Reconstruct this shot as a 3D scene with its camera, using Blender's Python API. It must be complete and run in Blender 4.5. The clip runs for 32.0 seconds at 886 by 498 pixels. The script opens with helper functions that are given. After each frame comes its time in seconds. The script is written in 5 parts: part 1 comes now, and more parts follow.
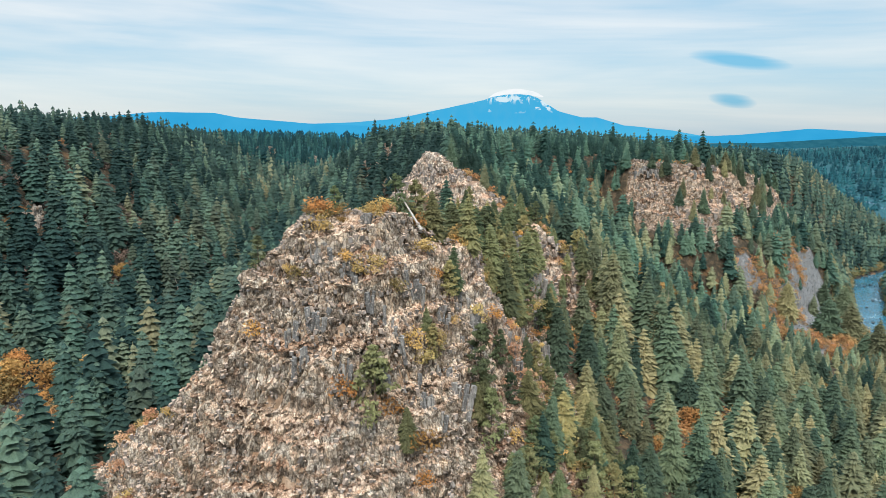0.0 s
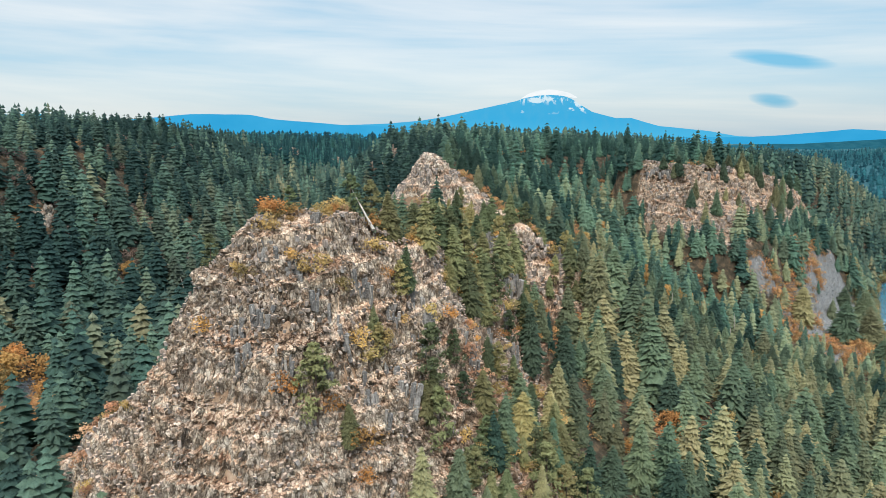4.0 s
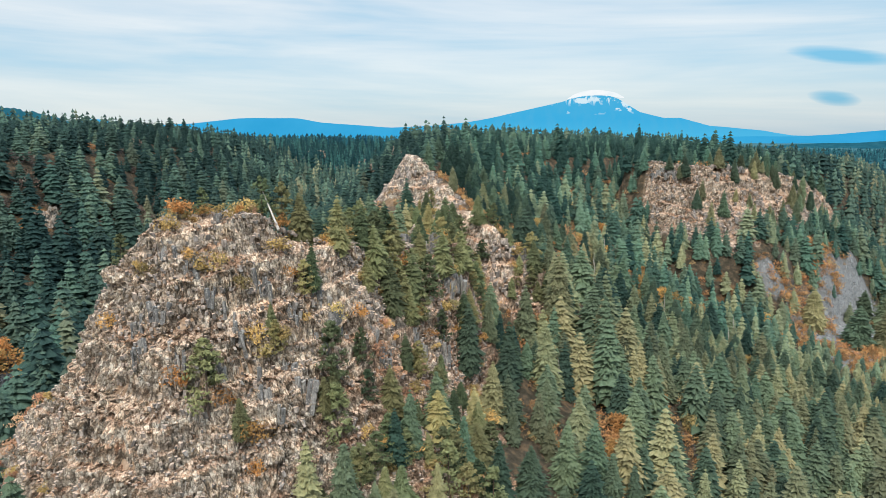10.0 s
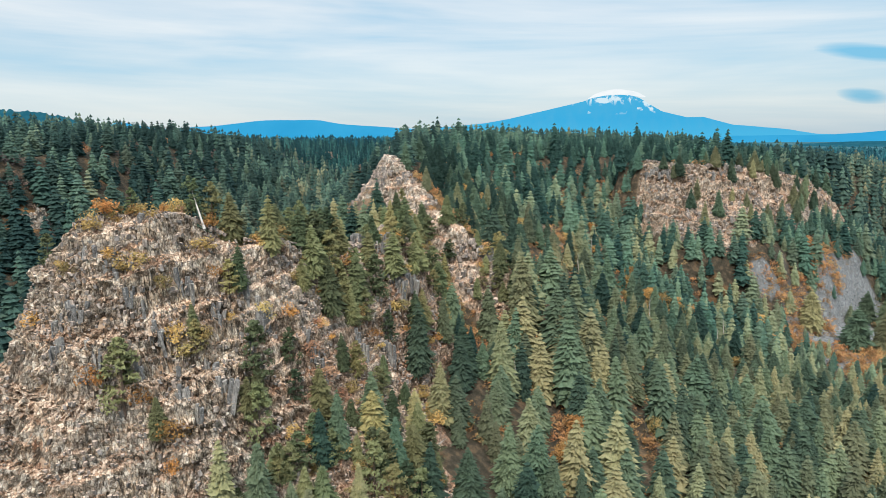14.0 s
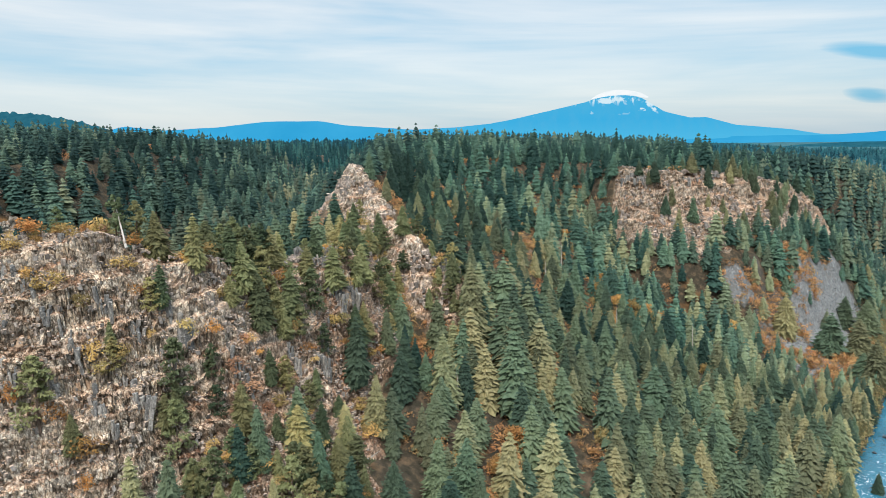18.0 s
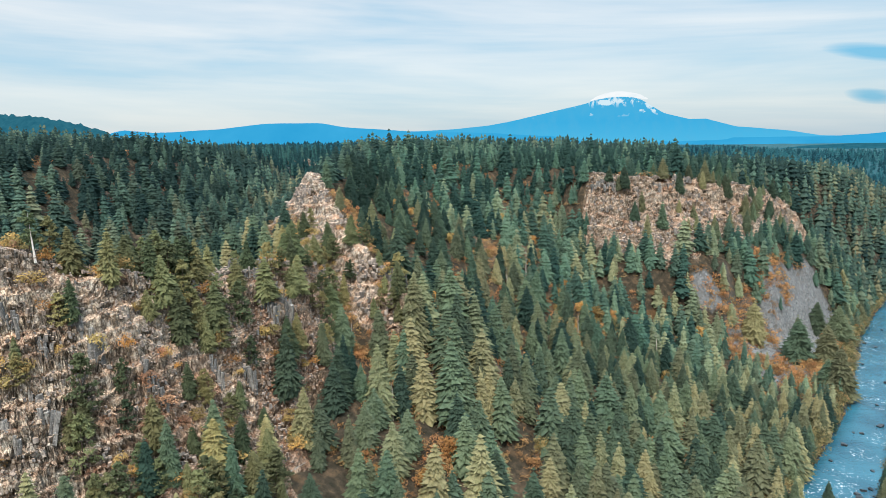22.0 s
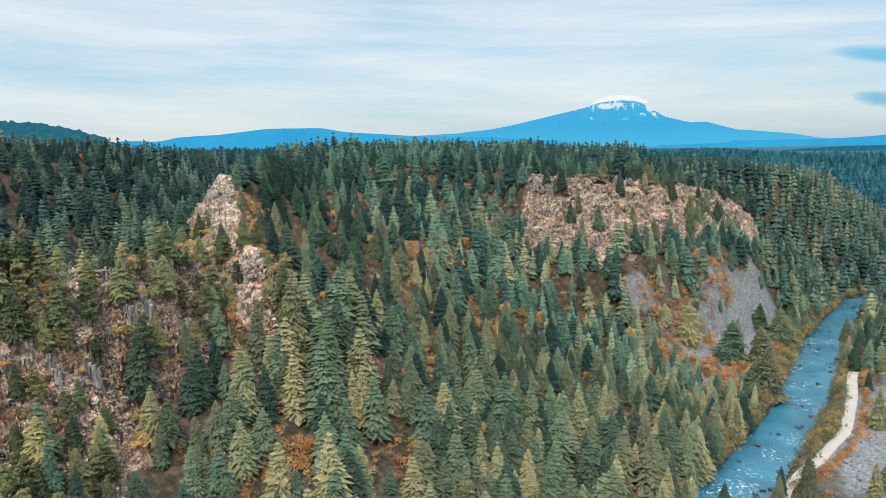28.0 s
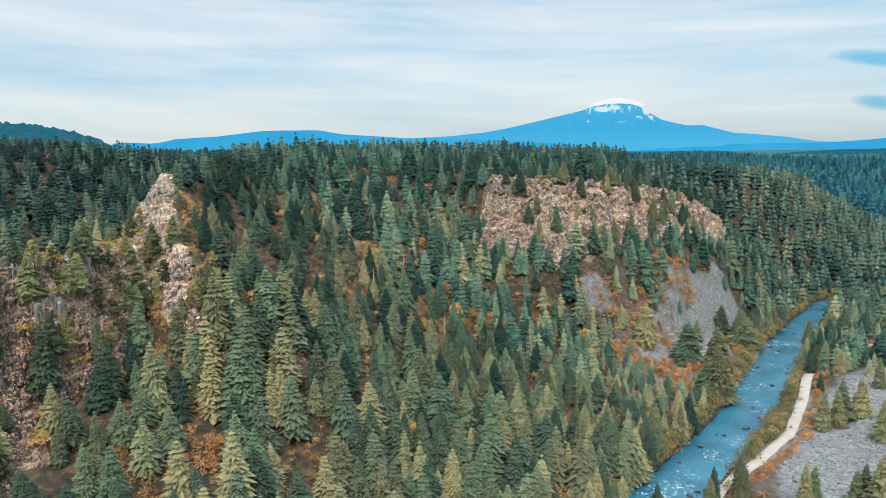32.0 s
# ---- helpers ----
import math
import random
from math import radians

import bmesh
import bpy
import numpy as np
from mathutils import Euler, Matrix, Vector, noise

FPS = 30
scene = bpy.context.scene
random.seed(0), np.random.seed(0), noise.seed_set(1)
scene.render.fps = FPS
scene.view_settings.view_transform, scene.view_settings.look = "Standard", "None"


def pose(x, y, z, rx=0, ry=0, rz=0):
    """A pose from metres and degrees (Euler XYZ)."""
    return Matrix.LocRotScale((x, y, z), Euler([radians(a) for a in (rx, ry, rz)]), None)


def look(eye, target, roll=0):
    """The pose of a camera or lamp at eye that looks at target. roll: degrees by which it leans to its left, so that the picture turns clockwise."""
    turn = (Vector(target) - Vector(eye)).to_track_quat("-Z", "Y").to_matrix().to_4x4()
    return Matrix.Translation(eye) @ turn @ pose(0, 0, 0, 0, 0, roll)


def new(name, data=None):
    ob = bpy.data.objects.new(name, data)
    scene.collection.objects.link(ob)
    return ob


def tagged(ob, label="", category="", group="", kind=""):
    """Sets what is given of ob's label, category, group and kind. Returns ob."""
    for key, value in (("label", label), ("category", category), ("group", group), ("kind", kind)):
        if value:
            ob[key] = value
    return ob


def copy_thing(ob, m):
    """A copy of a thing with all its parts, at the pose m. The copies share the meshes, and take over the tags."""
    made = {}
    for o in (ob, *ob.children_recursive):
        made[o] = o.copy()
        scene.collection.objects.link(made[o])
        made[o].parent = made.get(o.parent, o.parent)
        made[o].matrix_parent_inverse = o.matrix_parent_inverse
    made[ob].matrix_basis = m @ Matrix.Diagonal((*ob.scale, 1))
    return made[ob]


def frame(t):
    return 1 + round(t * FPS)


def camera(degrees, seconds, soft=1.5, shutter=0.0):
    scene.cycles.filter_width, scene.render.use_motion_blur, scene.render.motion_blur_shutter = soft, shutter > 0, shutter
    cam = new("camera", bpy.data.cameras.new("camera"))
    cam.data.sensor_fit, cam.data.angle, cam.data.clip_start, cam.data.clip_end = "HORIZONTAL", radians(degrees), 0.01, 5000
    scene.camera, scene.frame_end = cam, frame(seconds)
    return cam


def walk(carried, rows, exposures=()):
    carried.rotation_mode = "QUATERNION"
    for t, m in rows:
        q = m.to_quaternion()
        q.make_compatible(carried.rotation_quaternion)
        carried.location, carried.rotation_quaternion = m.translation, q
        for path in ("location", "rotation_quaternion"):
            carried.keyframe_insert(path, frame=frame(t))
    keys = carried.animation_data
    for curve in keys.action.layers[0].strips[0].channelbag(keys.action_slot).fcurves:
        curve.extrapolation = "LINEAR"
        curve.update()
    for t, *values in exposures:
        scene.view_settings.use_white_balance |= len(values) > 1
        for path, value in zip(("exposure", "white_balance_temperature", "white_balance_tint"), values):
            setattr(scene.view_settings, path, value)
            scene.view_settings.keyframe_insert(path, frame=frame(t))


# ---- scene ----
cam = camera(65.0, 32.0, soft=0.8)
# seconds, place in metres, turn in degrees
PATH = [
    (0, 0.01, 0.01, 101.98, 80.97, 0.17, -0.66),
    (0.5, 1.44, -0.15, 101.96, 80.99, 0.20, 0.28),
    (1, 2.87, -0.17, 101.93, 81.00, 0.21, 0.93),
    (1.5, 4.34, -0.19, 101.90, 81.02, 0.24, 1.37),
    (2, 5.84, -0.26, 101.85, 81.04, 0.23, 1.84),
    (2.5, 7.34, -0.36, 101.85, 81.05, 0.25, 2.07),
    (3, 8.93, -0.46, 101.86, 81.05, 0.23, 2.12),
    (3.5, 10.56, -0.56, 101.85, 81.06, 0.24, 2.12),
    (5.5, 17.79, -1.05, 101.83, 81.10, 0.27, 2.40),
    (6, 19.66, -1.07, 101.82, 81.11, 0.31, 2.68),
    (6.5, 21.48, -1.05, 101.77, 81.14, 0.37, 2.97),
    (7, 23.41, -0.98, 101.74, 81.16, 0.42, 3.32),
    (7.5, 25.30, -1.04, 101.70, 81.19, 0.46, 3.75),
    (8, 27.11, -1.14, 101.75, 81.20, 0.49, 4.27),
    (8.5, 28.90, -1.22, 101.79, 81.20, 0.52, 4.74),
    (9, 30.69, -1.22, 101.81, 81.21, 0.56, 5.23),
    (9.5, 32.59, -1.23, 101.80, 81.23, 0.60, 5.60),
    (10, 34.61, -1.21, 101.76, 81.25, 0.67, 6.04),
    (10.5, 36.52, -0.97, 101.67, 81.27, 0.77, 6.43),
    (11, 38.36, -0.72, 101.57, 81.30, 0.82, 6.73),
    (11.5, 40.25, -0.34, 101.47, 81.32, 0.89, 7.12),
    (12, 42.01, 0.15, 101.36, 81.33, 0.93, 7.45),
    (12.5, 43.85, 0.51, 101.29, 81.33, 0.96, 7.73),
    (13, 45.68, 0.83, 101.25, 81.32, 0.96, 7.76),
    (13.5, 47.52, 1.16, 101.20, 81.33, 0.98, 7.80),
    (14, 49.34, 1.42, 101.16, 81.35, 1.02, 7.85),
    (14.5, 51.07, 1.54, 101.25, 81.35, 1.00, 7.89),
    (16.5, 57.86, 2.39, 102.38, 81.32, 0.98, 8.11),
    (17, 59.68, 2.32, 102.86, 81.34, 1.02, 8.14),
    (17.5, 61.51, 2.14, 103.38, 81.37, 1.06, 8.21),
    (18, 63.27, 2.04, 103.90, 81.39, 1.15, 8.24),
    (18.5, 64.90, 2.03, 104.36, 81.40, 1.21, 8.26),
    (19, 66.56, 2.21, 104.78, 81.42, 1.19, 8.27),
    (19.5, 68.26, 2.45, 105.06, 81.43, 1.16, 8.31),
    (20, 70.02, 2.72, 105.44, 81.44, 1.16, 8.31),
    (20.5, 71.97, 3.00, 105.81, 81.44, 1.16, 8.32),
    (21, 73.96, 3.28, 106.00, 81.46, 1.16, 8.34),
    (21.5, 76.06, 3.58, 105.97, 81.50, 1.21, 8.35),
    (22, 78.25, 3.90, 105.87, 81.51, 1.21, 8.38),
    (22.5, 80.63, 4.23, 105.83, 81.52, 1.20, 8.41),
    (23, 83.09, 4.51, 105.77, 81.51, 1.20, 8.44),
    (23.5, 85.59, 4.89, 105.63, 81.53, 1.25, 8.47),
    (24, 88.10, 5.29, 105.44, 81.58, 1.27, 8.50),
    (24.5, 90.72, 5.58, 105.31, 81.61, 1.28, 8.53),
    (25, 93.46, 5.81, 105.19, 81.65, 1.32, 8.57),
    (25.5, 96.23, 6.05, 105.07, 81.69, 1.35, 8.60),
    (27.5, 107.55, 7.29, 104.34, 81.86, 1.42, 8.77),
    (28, 110.44, 7.68, 104.20, 81.88, 1.45, 8.81),
    (28.5, 113.30, 7.98, 104.02, 81.94, 1.44, 8.85),
    (29, 116.20, 8.30, 103.84, 81.95, 1.38, 8.91),
    (29.5, 119.15, 8.82, 103.60, 82.00, 1.37, 8.95),
    (30, 122.09, 9.41, 103.38, 82.03, 1.37, 8.99),
    (30.5, 124.84, 10.06, 103.16, 82.04, 1.34, 9.00),
    (31, 127.10, 10.49, 102.99, 82.07, 1.31, 8.95),
    (31.5, 128.64, 10.79, 102.86, 82.08, 1.29, 8.87),
    (32, 129.66, 11.05, 102.75, 82.09, 1.29, 8.79),
]
walk(cam, [(t, pose(x, y, z, rx, ry, rz)) for t, x, y, z, rx, ry, rz in PATH])

# ---- light ----
SUN_UP, SUN_ROUND = 52.0, 178.0          # degrees above the horizon; compass turn of the sun
world = bpy.data.worlds.new("world")
scene.world = world
world.use_nodes = True
wt = world.node_tree
wt.nodes.clear()


def wnode(kind, **props):
    n = wt.nodes.new(kind)
    for k, v in props.items():
        if k == "inputs":
            for key, val in v.items():
                n.inputs[key].default_value = val
        elif k == "op":
            n.operation = v
        elif k == "blend":
            n.blend_type = v
    return n


def wlink(a, b):
    wt.links.new(a, b)


def wmath(op, a, b=None, c=None):
    n = wnode("ShaderNodeMath", op=op)
    for i, v in enumerate((a, b, c)):
        if v is None:
            continue
        if isinstance(v, (int, float)):
            n.inputs[i].default_value = v
        else:
            wlink(v, n.inputs[i])
    return n.outputs[0]


def wramp(fac, stops):
    n = wnode("ShaderNodeValToRGB")
    els = n.color_ramp.elements
    while len(els) < len(stops):
        els.new(0.5)
    for e, (p, c) in zip(els, stops):
        e.position, e.color = p, (*c, 1)
    wlink(fac, n.inputs[0])
    return n.outputs[0]


def wmix(fac, a, b):
    n = wnode("ShaderNodeMix")
    n.data_type = "RGBA"
    if isinstance(fac, (int, float)):
        n.inputs[0].default_value = fac
    else:
        wlink(fac, n.inputs[0])
    for sock, v in ((n.inputs[6], a), (n.inputs[7], b)):
        if isinstance(v, tuple):
            sock.default_value = (*v, 1)
        else:
            wlink(v, sock)
    return n.outputs[2]


coord = wnode("ShaderNodeTexCoord").outputs["Generated"]
sep = wnode("ShaderNodeSeparateXYZ")
wlink(coord, sep.inputs[0])
azim = wmath("ARCTAN2", sep.outputs[0], sep.outputs[1])
elev = wmath("ARCSINE", sep.outputs[2])
# long, thin cloud streaks: stretched along the azimuth, leaning a little
lean_el = wmath("ADD", elev, wmath("MULTIPLY", azim, 0.035))
comb = wnode("ShaderNodeCombineXYZ")
wlink(wmath("MULTIPLY", azim, 1.3), comb.inputs[0])
wlink(wmath("MULTIPLY", lean_el, 13.0), comb.inputs[1])
streak = wnode("ShaderNodeTexNoise", inputs={"Scale": 1.35, "Detail": 5.0, "Roughness": 0.52, "Distortion": 0.35})
wlink(comb.outputs[0], streak.inputs["Vector"])
comb2 = wnode("ShaderNodeCombineXYZ")
wlink(wmath("MULTIPLY", azim, 3.0), comb2.inputs[0])
wlink(wmath("MULTIPLY", lean_el, 60.0), comb2.inputs[1])
fine = wnode("ShaderNodeTexNoise", inputs={"Scale": 1.2, "Detail": 4.0, "Roughness": 0.55})
wlink(comb2.outputs[0], fine.inputs["Vector"])
cover = wmath("ADD", wmath("MULTIPLY", streak.outputs[0], 0.85), wmath("MULTIPLY", fine.outputs[0], 0.15))
cloud_col = wramp(cover, [(0.33, (0.33, 0.64, 0.86)), (0.43, (0.54, 0.74, 0.87)), (0.52, (0.74, 0.85, 0.91)), (0.62, (0.92, 0.96, 0.96))])
# brighter, whiter air towards the horizon
low = wmath("SUBTRACT", 1.0, wmath("SMOOTH_MIN", wmath("MULTIPLY", wmath("ABSOLUTE", elev), 6.0), 1.0, 0.2))
cloud_col = wmix(wmath("MULTIPLY", low, 0.5), cloud_col, (0.74, 0.86, 0.94))


def lens_cloud(az, el, half_az, half_el, col, soft, tone):
    """A small dark lens-shaped cloud, ragged by noise, at that azimuth and height (radians)."""
    dx = wmath("DIVIDE", wmath("SUBTRACT", azim, az), half_az)
    dy = wmath("DIVIDE", wmath("ADD", wmath("SUBTRACT", elev, el), wmath("MULTIPLY", wmath("SUBTRACT", azim, az), 0.16)), half_el)
    r = wmath("ADD", wmath("MULTIPLY", dx, dx), wmath("MULTIPLY", dy, dy))
    r = wmath("ADD", r, wmath("MULTIPLY", wmath("SUBTRACT", fine.outputs[0], 0.5), 1.2))
    m = wnode("ShaderNodeMapRange", inputs={"From Min": 1.0 + soft, "From Max": 0.15, "To Min": 0.0, "To Max": tone})
    wlink(r, m.inputs[0])
    return wmix(m.outputs[0], col, (0.07, 0.50, 0.82))


cloud_col = lens_cloud(0.401, 0.099, 0.058, 0.0100, cloud_col, 0.15, 1.0)
cloud_col = lens_cloud(0.399, 0.0475, 0.026, 0.0085, cloud_col, 0.4, 0.95)
sky = wnode("ShaderNodeTexSky")
sky.sky_type, sky.sun_disc = "NISHITA", False
sky.sun_elevation, sky.sun_rotation = radians(SUN_UP), radians(SUN_ROUND)
sky.air_density, sky.dust_density = 1.0, 2.0
sky_part = wnode("ShaderNodeVectorMath")
sky_part.operation = "SCALE"
sky_part.inputs[3].default_value = 0.05
wlink(sky.outputs[0], sky_part.inputs[0])
veil = wnode("ShaderNodeVectorMath")
veil.operation = "ADD"
wlink(sky_part.outputs[0], veil.inputs[0])
cl = wnode("ShaderNodeVectorMath")
cl.operation = "SCALE"
cl.inputs[3].default_value = 0.68
wlink(cloud_col, cl.inputs[0])
wlink(cl.outputs[0], veil.inputs[1])
# thin overcast: brighter overhead than low down
high = wnode("ShaderNodeMapRange", inputs={"From Min": 0.32, "From Max": 1.0, "To Min": 1.0, "To Max": 3.6})
high.interpolation_type = "SMOOTHSTEP"
wlink(sep.outputs[2], high.inputs[0])
bg = wnode("ShaderNodeBackground", inputs={"Strength": 1.0})
wlink(high.outputs[0], bg.inputs[1])
wlink(veil.outputs[0], bg.inputs[0])
wout = wnode("ShaderNodeOutputWorld")
wlink(bg.outputs[0], wout.inputs[0])

sun_data = bpy.data.lights.new("sun", "SUN")
sun_data.energy, sun_data.angle, sun_data.color = 2.9, radians(11), (1.0, 0.93, 0.82)
sun = new("sun", sun_data)
sa, se = radians(SUN_ROUND), radians(SUN_UP)
sun_dir = Vector((math.sin(sa) * math.cos(se), math.cos(sa) * math.cos(se), math.sin(se)))
sun.matrix_world = look(sun_dir * 300, (0, 0, 0))

# ---- materials ----


class Nodes:
    """Short hand for building one material."""

    def __init__(self, name):
        self.mat = bpy.data.materials.new(name)
        self.mat.use_nodes = True
        self.t = self.mat.node_tree
        self.t.nodes.clear()
        self.out = self.t.nodes.new("ShaderNodeOutputMaterial")
        self.pos = self.t.nodes.new("ShaderNodeNewGeometry").outputs["Position"]

    def put(self, sock, v):
        if isinstance(v, tuple):
            sock.default_value = (*v, 1) if len(v) == 3 and sock.type == "RGBA" else v
        elif isinstance(v, (int, float)):
            sock.default_value = v
        else:
            self.t.links.new(v, sock)

    def noise(self, scale, detail=4.0, rough=0.55, vec=None, dist=0.0):
        n = self.t.nodes.new("ShaderNodeTexNoise")
        n.inputs["Scale"].default_value, n.inputs["Detail"].default_value = scale, detail
        n.inputs["Roughness"].default_value, n.inputs["Distortion"].default_value = rough, dist
        self.put(n.inputs["Vector"], vec or self.pos)
        return n.outputs[0]

    def voronoi(self, scale, vec=None, feature="F1", out=0):
        n = self.t.nodes.new("ShaderNodeTexVoronoi")
        n.feature = feature
        n.inputs["Scale"].default_value = scale
        self.put(n.inputs["Vector"], vec or self.pos)
        return n.outputs[out]

    def stretch(self, x, y, z, vec=None):
        n = self.t.nodes.new("ShaderNodeVectorMath")
        n.operation = "MULTIPLY"
        self.put(n.inputs[0], vec or self.pos)
        n.inputs[1].default_value = (x, y, z)
        return n.outputs[0]

    def math(self, op, a, b=None):
        n = self.t.nodes.new("ShaderNodeMath")
        n.operation = op
        self.put(n.inputs[0], a)
        if b is not None:
            self.put(n.inputs[1], b)
        return n.outputs[0]

    def map(self, v, a, b, c=0.0, d=1.0):
        n = self.t.nodes.new("ShaderNodeMapRange")
        for i, x in enumerate((v, a, b, c, d)):
            self.put(n.inputs[i], x)
        return n.outputs[0]

    def mix(self, fac, a, b, blend="MIX"):
        n = self.t.nodes.new("ShaderNodeMix")
        n.data_type, n.blend_type = "RGBA", blend
        self.put(n.inputs[0], fac)
        self.put(n.inputs[6], a)
        self.put(n.inputs[7], b)
        return n.outputs[2]

    def ramp(self, fac, stops):
        n = self.t.nodes.new("ShaderNodeValToRGB")
        els = n.color_ramp.elements
        while len(els) < len(stops):
            els.new(0.5)
        for e, (p, c) in zip(els, stops):
            e.position, e.color = p, (*c, 1)
        self.put(n.inputs[0], fac)
        return n.outputs[0]

    def attr(self, name):
        n = self.t.nodes.new("ShaderNodeAttribute")
        n.attribute_name = name
        return n.outputs["Fac"]

    def random(self):
        return self.t.nodes.new("ShaderNodeObjectInfo").outputs["Random"]

    def island(self):
        return self.t.nodes.new("ShaderNodeNewGeometry").outputs["Random Per Island"]

    def up(self):
        s = self.t.nodes.new("ShaderNodeSeparateXYZ")
        self.t.links.new(self.t.nodes.new("ShaderNodeNewGeometry").outputs["True Normal"], s.inputs[0])
        return s.outputs[2]

    def finish(self, colour, rough=0.9, bump=None, strength=0.3, dist=0.3, spec=0.2, metal=0.0):
        b = self.t.nodes.new("ShaderNodeBsdfPrincipled")
        self.put(b.inputs["Base Color"], colour)
        self.put(b.inputs["Roughness"], rough)
        self.put(b.inputs["Specular IOR Level"], spec)
        self.put(b.inputs["Metallic"], metal)
        if bump is not None:
            n = self.t.nodes.new("ShaderNodeBump")
            n.inputs["Strength"].default_value, n.inputs["Distance"].default_value = strength, dist
            self.put(n.inputs["Height"], bump)
            self.t.links.new(n.outputs[0], b.inputs["Normal"])
        self.t.links.new(b.outputs[0], self.out.inputs[0])
        return self.mat


def foliage(name, dark, mid, light, seed_attr=True):
    """Needles or leaves: hue by tree, finer variation by clump."""
    k = Nodes(name)
    r = k.attr("tint") if seed_attr else k.random()
    base = k.ramp(r, [(0.0, dark), (0.5, mid), (1.0, light)])
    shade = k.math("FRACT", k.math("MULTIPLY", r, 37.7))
    base = k.mix(1.0, base, k.ramp(shade, [(0.0, (0.50, 0.55, 0.60)), (0.5, (0.95, 0.95, 0.95)), (1.0, (1.55, 1.48, 1.38))]), "MULTIPLY")
    clump = k.noise(0.9, 3.0)
    base = k.mix(k.map(clump, 0.35, 0.7), base, k.mix(1.0, base, (0.62, 0.66, 0.62), "MULTIPLY"))
    isl = k.island()
    base = k.mix(k.map(isl, 0.0, 1.0, 0.0, 0.6), base, k.mix(1.0, base, (1.28, 1.25, 1.18), "MULTIPLY"))
    needles = k.noise(4.5, 4.0, 0.7)
    base = k.mix(1.0, base, k.ramp(needles, [(0.34, (0.62, 0.62, 0.64)), (0.5, (1.0, 1.0, 1.0)), (0.66, (1.0, 0.98, 0.90))]), "MULTIPLY")
    k.finish(base, 0.85, spec=0.12)
    # needles stand every way: each spray shades like the soft outside of its crown
    a = k.t.nodes.new("ShaderNodeAttribute")
    a.attribute_name = "soft"
    turn = k.t.nodes.new("ShaderNodeVectorTransform")
    turn.vector_type, turn.convert_from, turn.convert_to = "NORMAL", "OBJECT", "WORLD"
    k.t.links.new(a.outputs["Vector"], turn.inputs[0])
    soft_n = k.t.nodes.new("ShaderNodeVectorMath")
    soft_n.operation = "NORMALIZE"
    own_n = k.t.nodes.new("ShaderNodeVectorMath")
    own_n.operation = "MULTIPLY_ADD"
    k.t.links.new(k.t.nodes.new("ShaderNodeNewGeometry").outputs["True Normal"], own_n.inputs[0])
    own_n.inputs[1].default_value = (0.9, 0.9, 0.9)
    k.t.links.new(turn.outputs[0], own_n.inputs[2])
    k.t.links.new(own_n.outputs[0], soft_n.inputs[0])
    skin = [n for n in k.t.nodes if n.type == "BSDF_PRINCIPLED"][0]
    through_leaf = k.t.nodes.new("ShaderNodeBsdfTranslucent")
    k.put(through_leaf.inputs[0], base)
    both = k.t.nodes.new("ShaderNodeMixShader")
    both.inputs[0].default_value = 0.16
    k.t.links.new(soft_n.outputs[0], skin.inputs["Normal"])
    k.t.links.new(skin.outputs[0], both.inputs[1])
    k.t.links.new(through_leaf.outputs[0], both.inputs[2])
    k.t.links.new(both.outputs[0], k.out.inputs[0])
    return k.mat


def m_ground():
    k = Nodes("forest_floor")
    n1, n2, n3 = k.noise(0.06, 5.0), k.noise(0.5, 6.0, 0.65), k.noise(4.0, 4.0, 0.7)
    col = k.ramp(n2, [(0.30, (0.022, 0.022, 0.014)), (0.5, (0.056, 0.045, 0.030)), (0.68, (0.14, 0.092, 0.055))])
    rust = k.mix(k.map(n1, 0.60, 0.72, 0.0, 0.8), col, (0.24, 0.12, 0.045))
    scree = k.ramp(k.voronoi(1.1, out=1), [(0.0, (0.10, 0.105, 0.108)), (0.5, (0.18, 0.188, 0.19)), (1.0, (0.29, 0.295, 0.292))])
    scree = k.mix(k.map(n2, 0.45, 0.75), scree, (0.165, 0.15, 0.135))
    s = k.math("MULTIPLY", k.attr("scree"), k.map(k.noise(0.12, 5.0), 0.22, 0.36))
    col = k.mix(s, rust, scree)
    col = k.mix(k.attr("dry"), col, k.ramp(n2, [(0.3, (0.22, 0.14, 0.085)), (0.55, (0.40, 0.28, 0.19)), (0.75, (0.52, 0.40, 0.30))]))
    # far ground: the dark green of tree crowns with haze blue mixed in
    hazy_crowns = k.ramp(k.noise(0.09, 6.0, 0.7), [(0.35, (0.012, 0.060, 0.075)), (0.65, (0.030, 0.110, 0.125))])
    col = k.mix(k.attr("canopy"), col, hazy_crowns)
    return k.finish(col, 0.95, k.math("ADD", n3, n2), 0.6, 0.5)


